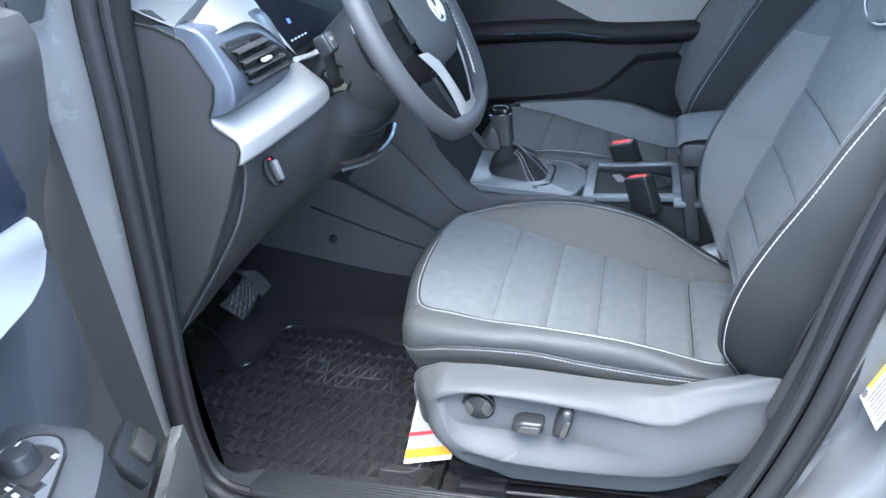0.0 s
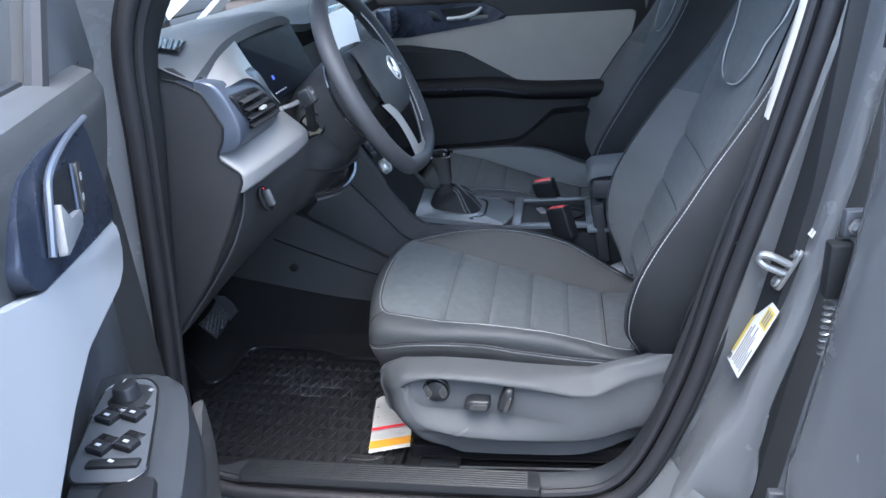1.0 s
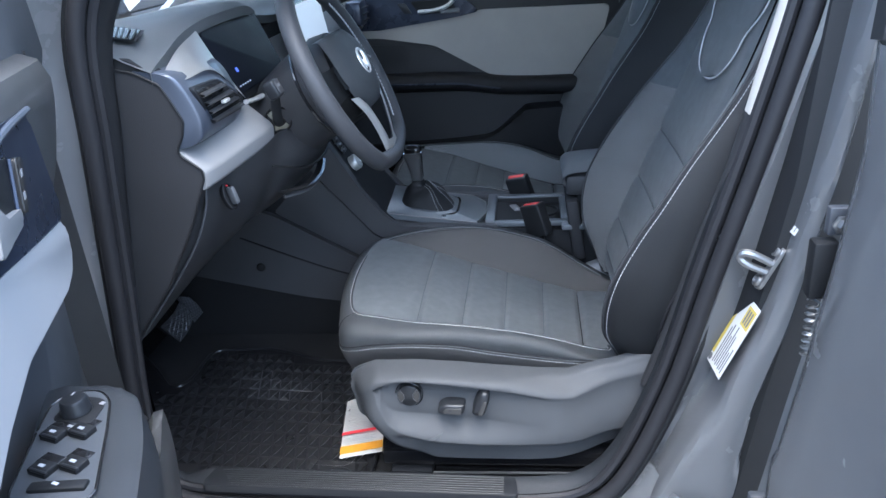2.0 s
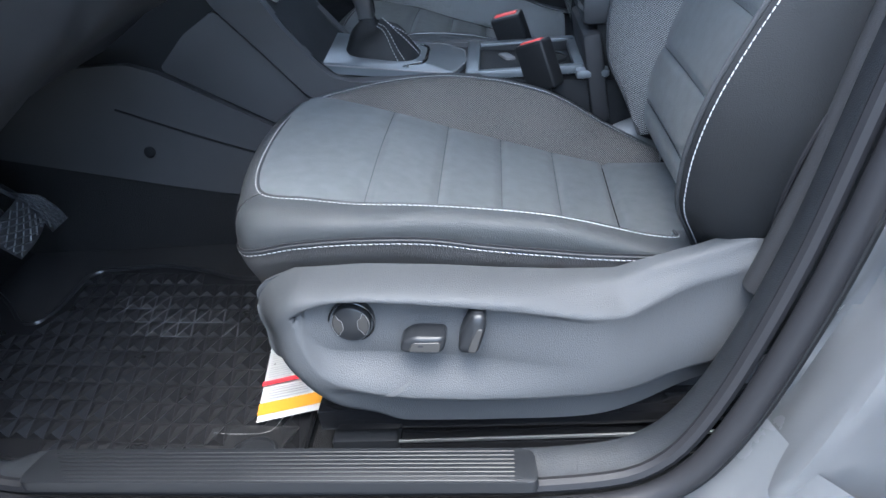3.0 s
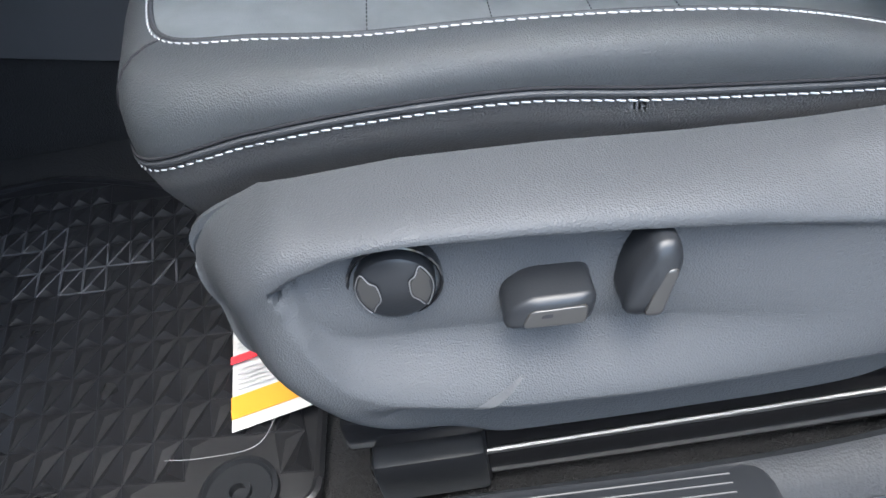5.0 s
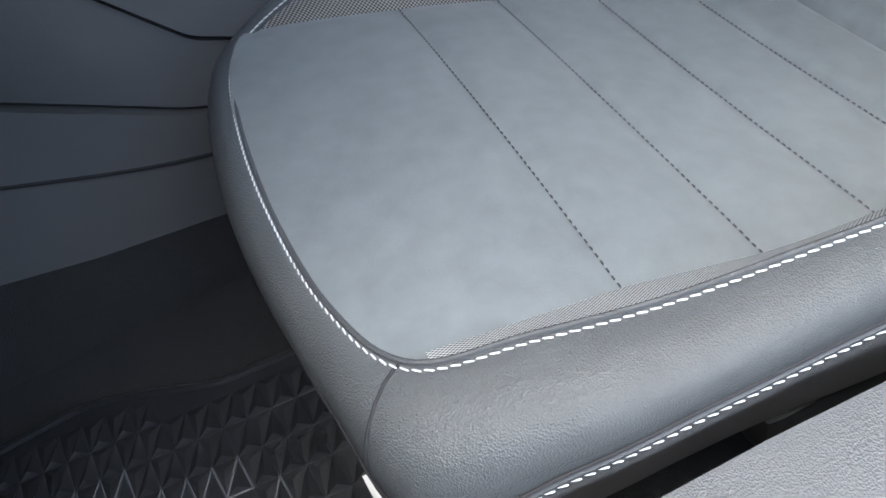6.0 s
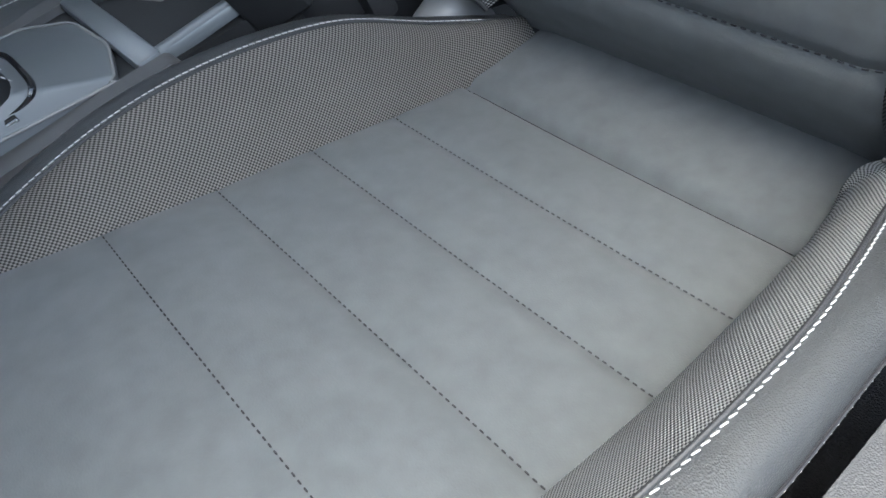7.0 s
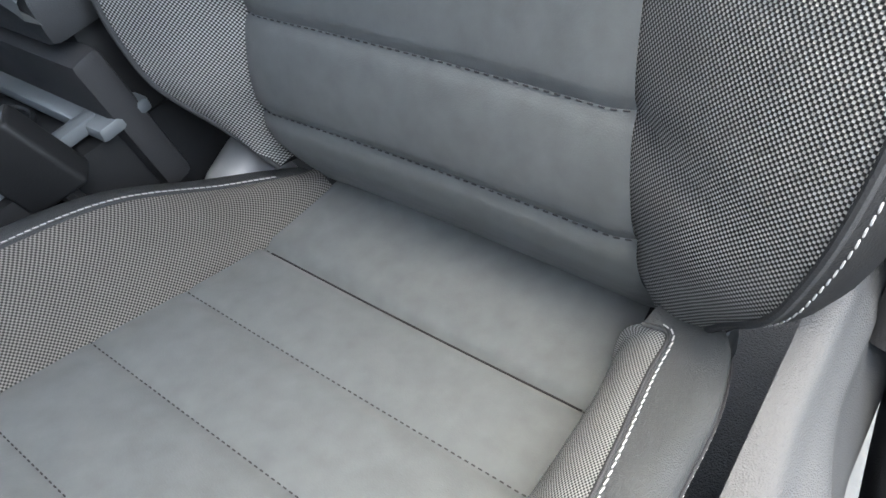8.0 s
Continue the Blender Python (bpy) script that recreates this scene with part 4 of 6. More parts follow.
def driver_door():
    d = thing("driver_door", (-.28, -.82, .40), "grey driver door standing open, with pale trim panel", "car door")
    D = lambda o, r, a, b, bev=.003, nm="", mat=PANEL, par=None, lab="": part(nm, prism(rounded(o, r, 5) if r else o, lambda s, z, q: dw(s, z, q), a, b, bev), mat, par or d, lab)
    part("outer_skin", sheet([[dw(s, z, -.17 + .03 * math.sin(math.pi * (z - .35) / .95)) for z in (.38, .55, .7, .85, 1.0, 1.15, 1.24)] for s in (.0, .3, .6, .9, 1.08)], .01), PAINT, d)
    # inner panel: swept profile of the upper roll, the waist and the pocket
    prof = [(-.055, .42), (-.045, .50), (-.045, .60), (-.056, .75), (-.060, .85), (-.060, .95), (-.050, 1.03), (-.020, 1.10), (.0, 1.18), (.004, 1.215), (-.006, 1.235), (-.03, 1.243), (-.07, 1.243)]
    rows = []
    for s, f in ((.062, -.022), (.072, -.006), (.095, 0), (.25, 0), (.4, 0), (.6, 0), (.8, 0), (1.0, 0)):
        rows.append([dw(s, z + .035 * (s - .13) * smooth01(1.1, 1.2, z), o + f) for o, z in prof])
    part("inner_panel", sheet([cr(r, 40) for r in rows], .006), DOOR_PANEL, d, "grey moulded inner door panel")
    part("front_edge", sheet([[dw(.062, z, -.022), dw(.045, z, -.05), dw(.035, z, -.15)] for z in (.42, .6, .8, 1.0, 1.24)], .006), DOOR_PANEL, d)
    # pale panel
    o = [(.241, 1.086), (.231, 1.055), (.262, 1.034), (.30, 1.030), (.36, 1.036), (.476, 1.048), (.56, 1.040), (.648, 1.022), (.95, .985), (1.0, 1.22), (.70, 1.185), (.62, 1.157), (.535, 1.132), (.36, 1.104)]
    D(o, .010, -.065, .004, .004, "pale_panel", DOOR_PALE, None, "pale satin door trim panel")
    D([(.10, .99), (.17, 1.05), (.2, 1.0), (.30, .99), (.56, 1.02), (.66, .98), (.95, .92), (.95, .82), (.3, .82), (.12, .84)], .02, -.075, -.052, .004, "waist_panel", ARM)
    # bezel round the inner handle
    o = [(.262, 1.207), (.238, 1.088), (.40, 1.112), (.553, 1.138), (.577, 1.160), (.552, 1.200), (.52, 1.216), (.447, 1.219), (.36, 1.214)]
    bez = D(o, .016, -.02, .006, .005, "handle_bezel", PANEL_BLUE, None, "blue-grey handle bezel")
    # ridge in a paler colour, painted for the sky reflected on the bezel
    part("bezel_ridge", tube(cr([dw(.262, 1.207, .007), dw(.36, 1.2105, .010), dw(.435, 1.208, .012), dw(.474, 1.200, .012), dw(.495, 1.180, .012), dw(.515, 1.150, .010)], 30), .0034, 8), VENT_SHELL, bez)
    D([(.379, 1.192), (.400, 1.152), (.409, 1.141), (.510, 1.147), (.484, 1.185), (.467, 1.194)], .006, .003, .0075, .001, "handle_recess", BLACK, bez)
    part("handle_lever", prism(rounded([(.486, 1.184), (.457, 1.161), (.402, 1.152), (.409, 1.1405), (.507, 1.146)], .004, 4), lambda s, z, q: dw(s, z, q + .006 * smooth01(.40, .50, s)), .006, .013, .002), SILVER, bez, "pale satin door handle")
    lk = D([(.364, 1.186), (.342, 1.181), (.370, 1.1385), (.384, 1.142)], .004, .004, .010, .001, "lock_switch", SWITCH_INSET, bez)
    part("lock_edge", tube([dw(.381, 1.189, .009), dw(.402, 1.148, .009)], .002, 6), PANEL_BLUE, bez)
    for s0, z in ((.3585, 1.171), (.3700, 1.154)):
        D([(s0 + .004, z + .003), (s0 - .003, z + .003), (s0 - .001, z - .003), (s0 + .006, z - .003)], 0, .0101, .0106, 0, "lock_mark", WHITE, lk)
    # armrest with switches
    arm = part("armrest", patch([[dw(s, z0 - .10, -.03), dw(s, z0 - .09, w - .006), dw(s, z0 - .02, w), dw(s, z0, w - .012), dw(s, z0, -.03)] for s, z0, w in ((.345, .945, .005), (.362, .948, .035), (.39, .949, .056), (.46, .949, .066), (.52, .948, .066), (.62, .943, .06), (.9, .93, .05))], 50, 24, .004), ARM, d, "dark grey armrest with window switches")
    aw = lambda p, h: Vector((p[0], p[1], .9505 + h))
    tilt = Euler((0, 0, -.30)).to_matrix()
    pl = [(-.128, -1.190), (-.136, -1.160), (-.126, -1.141), (-.100, -1.137), (-.081, -1.152), (-.060, -1.196), (-.026, -1.276), (-.034, -1.292), (-.086, -1.296), (-.098, -1.280)]
    plate = part("switch_plate", prism(rounded(pl, .010, 5), lambda a, b, q: aw((a, b), q), -.004, .0022, .0012), ARM, arm, "dark grey switch plate")
    part("plate_rim", tube(cr([aw(q, .0016) for q in rounded(pl, .010, 5)], 90, True), .0013, 6), GLOSS, plate)
    seat_o = [(-.120, -1.186), (-.120, -1.156), (-.108, -1.149), (-.086, -1.152), (-.080, -1.164), (-.078, -1.190)]
    part("knob_panel", prism(rounded(seat_o, .006, 4), lambda a, b, q: aw((a, b), q), .0018, .0030, .0006), BLACK, plate)
    part("mirror_knob", lathe([(.0135, 0), (.0135, .002), (.0128, .003), (.0124, .012), (.0108, .0145), (.008, .0150), (.001, .0150)], Matrix.Translation(aw((-.103, -1.172), .003)), 32), SWITCH, plate, "round mirror adjuster knob")
    part("knob_mark", rbox(aw((-.106, -1.166), .0182), (.0016, .005, .0006), 0), WHITE, plate)
    part("switch_mark", rbox(aw((-.084, -1.160), .0034), (.005, .004, .0006), 0, tilt), WHITE, plate)
    part("switch_mark", rbox(aw((-.096, -1.194), .0028), (.006, .003, .0006), 0, tilt), WHITE, plate)
    for q in ((-.103, -1.208), (-.079, -1.203), (-.085, -1.252), (-.061, -1.246)):
        sw = part("window_switch", rbox(aw(q, .0044), (.0205, .015, .007), .0016, tilt), BLACK, plate, "black window switch")
        part("switch_lip", rbox(aw((q[0] + .001, q[1] - .0068), .0076), (.019, .0030, .0028), .0010, tilt), SWITCH, sw)
        part("switch_mark", rbox(aw(q, .0083), (.0060, .0030, .0006), 0, tilt), SWITCH_MARK, sw)
        part("switch_gap", rbox(aw((q[0] - .003, q[1] + .0145), .0020), (.021, .013, .0012), .0005, tilt), GLOSS, plate)
    bar = part("lock_bar", rbox(aw((-.060, -1.271), .0036), (.048, .011, .0045), .0018, Euler((0, 0, .10)).to_matrix()), BLACK, plate)
    part("switch_mark", rbox(aw((-.062, -1.2705), .0062), (.0060, .0030, .0006), 0, tilt), SWITCH_MARK, bar)
    part("grab_pocket", rbox(dw(.60, .93, .02), (.05, .12, .05), .01, Euler((0, 0, radians(24))).to_matrix()), BLACK, arm)
    # lower pocket, seen past the armrest
    part("door_pocket", patch([[dw(s, .55, .02), dw(s, .68, .035), dw(s, .76, .036), dw(s, .775, .028), dw(s, .74, .0)] for s in (.15, .25, .5, .8, .95)], 20, 16, .005), DOOR_PANEL, d)
    mem = part("memory_plate", rbox(dw(.232, .806, .006), (.016, .062, .05), .004, Euler((0, radians(-30), radians(24))).to_matrix()), SWITCH, d, "small switch plate")
    part("memory_button", rbox(dw(.228, .812, .016), (.010, .034, .026), .003, Euler((0, radians(-30), radians(24))).to_matrix()), SWITCH_INSET, mem)
    # window frame and glass
    part("corner_pillar", prism([(.03, 1.212), (.275, 1.234), (.168, 1.318), (.088, 1.378), (-.25, 1.378), (-.19, 1.30), (-.033, 1.21)], lambda s, z, q: dw(s, z, q), -.036, -.025, .004), ARM, d, "dark grey window corner cover")
    part("window_seal", tube([dw(.279, 1.232, -.028), dw(.22, 1.280, -.028), dw(.171, 1.320, -.028), dw(.091, 1.380, -.028), dw(.02, 1.43, -.028)], .012, 8), RUBBER, d)
    part("window_channel", tube([dw(.262, 1.222, -.05), dw(.200, 1.27, -.052), dw(.136, 1.318, -.055), dw(.03, 1.40, -.06)], .022, 8), BLACK, d)
    part("window_channel", tube([dw(.27, 1.246, -.045), dw(.6, 1.256, -.045), dw(1.0, 1.262, -.045)], .008, 8), BLACK, d)
    g = part("window_pane", sheet([[dw(s + (.22 - s) * (1.5 - z) / .3 * (s < .2), z, -.06 - .14 * (z - 1.2)) for z in (1.2, 1.35, 1.5)] for s in (-.16, .6, 1.0)], .004), GLASS, d)
    g.visible_shadow = False
    part("mirror_housing", patch([[dw(.22 + a, 1.26, -.20), dw(.20 + a, 1.33, -.26), dw(.22 + a, 1.41, -.22)] for a in (0, .08, .16, .22)], 10, 10, .04), PAINT, d)
    return d


driver_door()

# ---- passenger door ----
def passenger_door():
    d = thing("passenger_door", (.2, .70, .40), "closed passenger door with warm grey insert", "car door")
    W = lambda y0: (lambda a, b, q: (a, y0 - q, b))
    part("inner_panel", prism(rounded([(-.75, .40), (.62, .40), (.66, 1.18), (-.6, 1.18)], .03), W(.72), 0, .03, .004), DOOR_DARK, d)
    part("upper_roll", tube([(-.75, .700, 1.165), (.1, .695, 1.165), (.68, .695, 1.150)], .032, 10), surface("brown-grey soft roll", (.085, .070, .066), .55, grain=500), d)
    o = [(-.30, 1.06), (-.154, 1.052), (.10, 1.070), (.170, 1.084), (.565, 1.078), (.545, 1.0), (.505, .862), (.20, .880), (.02, .985), (-.15, 1.015), (-.30, 1.02)]
    part("cloth_insert", prism(rounded(o, .02), W(.70), 0, .022, .006), BEIGE, d, "warm grey cloth door insert")
    o = [(-.30, 1.13), (-.19, 1.139), (.106, 1.130), (.150, 1.100), (.166, 1.080), (.10, 1.068), (-.15, 1.040), (-.30, 1.045)]
    bez = part("handle_bezel", prism(rounded(o, .015), W(.70), 0, .032, .005), PANEL_BLUE, d, "dark handle bezel")
    part("handle_recess", prism(rounded([(-.045, 1.122), (.07, 1.122), (.10, 1.098), (.06, 1.080), (-.02, 1.085)], .01), W(.70), .025, .0335, .001), BLACK, bez)
    part("handle_lever", tube(cr([(-.02, .662, 1.090), (.03, .655, 1.093), (.07, .654, 1.103), (.09, .660, 1.118)], 14), .009, 8, True, .7), SATIN, bez, "pale satin door handle")
    part("handle_tip", tube([(.05, .656, 1.088), (.108, .660, 1.089)], .007, 8), SILVER, bez)
    part("lock_switch", prism(rounded([(-.085, 1.118), (-.060, 1.118), (-.040, 1.086), (-.065, 1.086)], .004), W(.70), .03, .036, .001), SWITCH, bez)
    arm = part("armrest", patch([[(x, .69, z + .012), (x, .640, z + .010), (x, .625, z - .004), (x, .630, z - .03), (x, .68, z - .05)] for x, z in ((-.30, .895), (-.15, .890), (.10, .885), (.24, .868), (.40, .862), (.60, .862))], 40, 16, .004), DOOR_DARK, d)
    part("armrest_strip", tube([(-.15, .621, .878), (.10, .620, .872), (.225, .620, .850)], .003, 6), PANEL_BLUE, arm)
    o = [(-.30, .86), (.21, .835), (.60, .82), (.60, .78), (.285, .765), (.19, .690), (-.04, .672), (-.30, .66)]
    part("lower_panel", prism(rounded(o, .02), W(.70), 0, .014, .003), DOOR_DARK, d)
    part("pocket", patch([[(x, .695, z), (x, .648, z - .004), (x, .638, z - .03), (x, .640, .50), (x, .66, .43)] for x, z in ((-.5, .665), (-.04, .676), (.13, .684), (.20, .70), (.28, .765), (.32, .785), (.55, .79))], 40, 20, .004), DOOR_DARK, d)
    part("diamond_panel", prism(rounded([(-.30, 1.0), (-.02, .985), (.02, .975), (.20, .886), (-.15, .900), (-.30, .905)], .01), W(.70), 0, .012, .003), DOOR_DARK, d)
    part("outer_skin", rbox((-.05, .765, .80), (1.4, .03, .84), .02), PAINT, d)
    g = part("window_pane", sheet([[(x, .705 - .16 * (z - 1.15), z) for z in (1.15, 1.35, 1.53)] for x in (-.6, .0, .6)], .004), GLASS, d)
    g.visible_shadow = False
    return d


passenger_door()
far_post = thing("far_belt_post_trim", (.66, .66, 1.05), "cream upper pillar trim on the far side", "pillar trim")
part("cream_cover", rbox((.70, .665, 1.24), (.12, .03, .30), .01), CREAM, far_post)
part("dark_cover", rbox((.70, .672, .88), (.14, .03, .42), .01), BLACK, far_post)
shield = tagged(part("windscreen", sheet([[(-.98, y, 1.13), (-.66, y * .95, 1.34), (-.36, y * .88, 1.53)] for y in (-.66, -.3, 0, .3, .66)], .005), GLASS), "sloping clear windscreen glass", "windscreen", kind="structure")
shield.visible_shadow = False


# ---- dashboard ----
def loft_closed(rows):
    """A solid through closed sections, capped at both ends."""
    bm = bmesh.new()
    vs = [[bm.verts.new(p) for p in r] for r in rows]
    n = len(rows[0])
    for i in range(len(rows) - 1):
        for k in range(n):
            bm.faces.new((vs[i][k], vs[i][(k + 1) % n], vs[i + 1][(k + 1) % n], vs[i + 1][k]))
    bm.faces.new(vs[0])
    bm.faces.new(vs[-1][::-1])
    return bm


def dashboard():
    d = thing("dashboard", (-.4, -.3, .72), "dark grey dashboard with pale satin trim", "dashboard")
    Y = lambda y0: (lambda a, b, q: (a, y0 - q, b))
    top = [[(-.975, y, 1.125), (-.62, y, 1.185 + h * .3), (-.40, y, 1.205 + h * .6), (-.30, y, 1.203 + h), (x1 - .03, y, z1 + .014), (x1, y, z1), (x1 - .004, y, z1 - .014)] for y, h, x1, z1 in
           ((-.692, .012, -.208, 1.174), (-.64, .016, -.212, 1.187), (-.57, .022, -.215, 1.206), (-.52, .026, -.212, 1.216), (-.45, .030, -.205, 1.223), (-.30, .030, -.205, 1.222), (-.22, .022, -.215, 1.206), (-.15, .012, -.235, 1.19), (.1, .0, -.25, 1.17), (.69, .0, -.25, 1.165))]
    part("dash_top", patch(top, 90, 40, .006), DASH_TOP, d, "grey grained dash top")
    o = [(-.42, 1.225), (-.298, 1.212), (-.247, 1.196), (-.203, 1.172), (-.205, 1.158), (-.247, 1.178), (-.304, 1.190), (-.42, 1.195)]
    part("dash_edge", prism(o, Y(-.66), 0, .028, .002), BLACK, d)
    o = [(-.42, 1.198), (-.290, 1.188), (-.240, 1.176), (-.206, 1.158), (-.193, 1.132), (-.181, 1.104), (-.187, 1.083), (-.199, 1.062), (-.197, 1.052), (-.169, 1.030), (-.168, 1.016), (-.203, .940), (-.264, .838), (-.372, .700), (-.44, .70)]
    cap = part("end_cap", prism(rounded(o, .004, 4), Y(-.66), 0, .030, .002), PANEL, d, "plain dark dash end cap")
    line = rounded(o, .004, 4)
    part("cap_gap", tube([(a + .001, -.6895, b + .001) for a, b in line + line[:1]], .0022, 6, False), BLACK, cap)
    # blue-grey shell round the side vent
    rows = []
    for y, dx, dz in ((-.6885, .009, 0), (-.6862, .0125, .001), (-.683, .0135, .001), (-.66, .012, .0), (-.56, .014, -.002), (-.52, .010, -.004), (-.505, .0, -.006)):
        rows.append([(-.24, y, 1.180 + dz), (-.205 + dx, y, 1.172 + dz), (-.186 + dx, y, 1.156 + dz), (-.170 + dx, y, 1.116 + dz), (-.168 + dx, y, 1.092 + dz), (-.182 + dx, y, 1.068 + dz), (-.25, y, 1.06)])
    shell = part("vent_shell", loft_closed([cr(r, 28) for r in rows]), VENT_SHELL, d, "blue-grey vent surround")
    vf = lambda a, b, q: (-.1595 + (a + .66) * .03 + q - .30 * max(0, b - 1.128), a - .008, b)
    op = rounded([(-.668, 1.150), (-.582, 1.146), (-.510, 1.100), (-.522, 1.086), (-.640, 1.088)], .008, 4)
    shrink = lambda f: [(-.598 + (a + .598) * f, 1.116 + (b - 1.116) * f) for a, b in op]
    part("vent_frame", prism(op, vf, -.006, .004, .002), SWITCH, shell)
    part("vent_opening", prism(shrink(.88), vf, .002, .0048, .001), GLOSS, shell)
    for k in range(4):
        z = 1.094 + k * .014
        y0, y1 = -.642 - .36 * (z - 1.088), -.535 - 1.1 * (z - 1.096)
        part("vent_slat", sheet([[Vector(vf(y, z + .0030, .0050)), Vector(vf(y, z + .0012, .0125)), Vector(vf(y, z - .0012, .0130)), Vector(vf(y, z - .0036, .0050))] for y in (y0, (y0 + y1) / 2, y1)], .0006), COLUMN, shell)
    part("vent_tab", rbox(vf(-.60, 1.1155, .013), (.008, .020, .005), .0015), SATIN, shell, "pale vent tab")
    # pale trim bar under the vent
    rows = []
    prof = [(-.245, 1.080), (-.202, 1.066), (-.166, 1.033), (-.161, 1.026), (-.163, 1.003), (-.169, .998), (-.25, .998)]
    for y, dx, dz, k in ((-.6885, -.001, 0, .97), (-.6865, .0, 0, 1), (-.65, .012, .004, 1), (-.56, .032, .013, 1), (-.498, .045, .019, 1), (-.492, .043, .019, .97), (-.490, .038, .018, .90)):
        mx, mz = -.205, 1.034
        rows.append([Vector((mx + (a - mx) * k + dx, y, mz + (b - mz) * k + dz)) for a, b in rounded(prof, .005, 3)])
    part("trim_bar", loft_closed(rows), SILVER, d, "pale satin trim bar")
    # satin panel between vent and instruments
    part("satin_panel", patch([[(-.203, -.676, 1.170), (-.210, -.60, 1.194), (-.214, -.512, 1.210)], [(-.190, -.670, 1.166), (-.187, -.60, 1.178), (-.190, -.51, 1.16)], [(-.176, -.662, 1.160), (-.166, -.58, 1.157), (-.156, -.498, 1.094)]], 20, 20, .004), SATIN, d, "brushed satin side panel")
    # instrument display, leaning back under the dash top's lip
    scr = lambda a, b, q: (-.170 - .42 * (b - 1.10) + q * .92, a, b + q * .38)
    hood = part("display_frame", prism(rounded([(-.513, 1.088), (-.520, 1.203), (-.505, 1.214), (-.24, 1.214), (-.228, 1.203), (-.232, 1.088)], .008), scr, -.03, -.002, .002), BLACK, d, "black instrument surround")
    part("instrument_screen", prism(rounded([(-.503, 1.098), (-.508, 1.197), (-.495, 1.205), (-.25, 1.205), (-.238, 1.197), (-.242, 1.098)], .008), scr, -.004, .002, .001), SCREEN, hood, "dark instrument display")
    part("screen_figure", prism([(-.455, 1.130), (-.446, 1.130), (-.446, 1.137), (-.455, 1.137)], scr, .0022, .0026), SCREEN_BLUE, hood)
    for k in range(5):
        part("screen_mark", prism([(-.475 + .012 * k, 1.108), (-.469 + .012 * k, 1.108), (-.469 + .012 * k, 1.110), (-.475 + .012 * k, 1.110)], scr, .0022, .0026), SCREEN_DIM, hood)
    part("lower_ledge", tube(cr([(-.158, -.50, 1.088), (-.152, -.45, 1.084), (-.150, -.35, 1.082), (-.155, -.23, 1.086)], 20), .007, 8, True, .6), SATIN, d)
    # knee panels
    rows = []
    for y, pts in ((-.6875, ((-.171, 1.012), (-.188, .972), (-.224, .905), (-.277, .823), (-.374, .704))), (-.664, ((-.180, 1.012), (-.190, .97), (-.219, .905), (-.272, .83), (-.368, .712))), (-.658, ((-.178, 1.012), (-.186, .97), (-.215, .905), (-.268, .83), (-.366, .712))), (-.60, ((-.150, 1.012), (-.160, .965), (-.198, .895), (-.26, .82), (-.36, .715))),
                   (-.53, ((-.125, 1.02), (-.140, .965), (-.185, .885), (-.25, .825), (-.35, .74))), (-.49, ((-.115, 1.03), (-.125, .97), (-.180, .885), (-.245, .832), (-.34, .76))),
                   (-.45, ((-.10, 1.03), (-.095, .97), (-.165, .885), (-.24, .838), (-.33, .78))), (-.37, ((-.09, 1.03), (-.072, .97), (-.15, .885), (-.24, .842), (-.33, .79))),
                   (-.27, ((-.10, 1.03), (-.085, .97), (-.15, .885), (-.24, .842), (-.33, .79))), (-.18, ((-.15, 1.03), (-.16, .96), (-.19, .89), (-.25, .84), (-.33, .79)))):
        rows.append([(a, y, b) for a, b in pts])
    knee = part("knee_panel", patch(rows, 70, 30, .006), COLUMN, d, "dark lower dash panel")
    slot = cr([(-.118, -.50, .925), (-.092, -.44, .918), (-.090, -.36, .918), (-.10, -.30, .922)], 16)
    part("pull_slot", tube(slot, .009, 8, True, .4), GLOSS, knee)
    part("slot_lip", tube([p + Vector((.001, 0, -.009)) for p in slot], .0028, 8), COLUMN, knee)
    part("column_gap", tube(cr([(-.122, -.52, .98), (-.088, -.44, .952), (-.075, -.36, .952), (-.085, -.28, .96)], 20), .0022, 6), BLACK, knee)
    part("panel_edge", tube(cr([(-.178, -.664, 1.010), (-.184, -.664, .968), (-.212, -.664, .905), (-.266, -.664, .830), (-.362, -.664, .714)], 30), .0022, 6), COLUMN, knee)
    # lamp switch
    face = Matrix.Translation((-.158, -.632, .968)) @ Vector((.85, -.35, .30)).to_track_quat("Z", "Y").to_matrix().to_4x4()
    sw = part("lamp_switch_well", lathe([(.017, -.006), (.017, .001), (.0158, .002), (.0145, -.002), (.001, -.002)], face @ Matrix.Diagonal((.72, 1.3, 1, 1)), 28), BLACK, knee)
    part("lamp_switch", rbox(face @ Vector((0, 0, .008)), (.0085, .029, .014), .003, face.to_3x3()), ARM, knee, "rotary lamp switch")
    part("lamp_mark", rbox(face @ Vector((.0, .0175, .003)), (.003, .0022, .001), 0, face.to_3x3()), RED, knee)
    # defroster grille
    ga, gb, gc, gd = (Vector(q) for q in ((-.366, -.537, 1.223), (-.258, -.592, 1.215), (-.250, -.642, 1.205), (-.305, -.655, 1.219)))
    gq = lambda u, v, h: (ga * (1 - u) + gb * u) * (1 - v) + (gd * (1 - u) + gc * u) * v + Vector((0, 0, h + .006))
    g = part("defrost_grille", sheet([[gq(u, v, .0035) for u in (0, .33, .66, 1)] for v in (0, .33, .66, 1)], .006), PANEL, d, "dark defroster grille")
    part("grille_opening", sheet([[gq(u, v, .0045) for u in (.06, .35, .65, .94)] for v in (.08, .5, .92)], .001), GLOSS, g)
    for k in range(7):
        u = .10 + k * .125
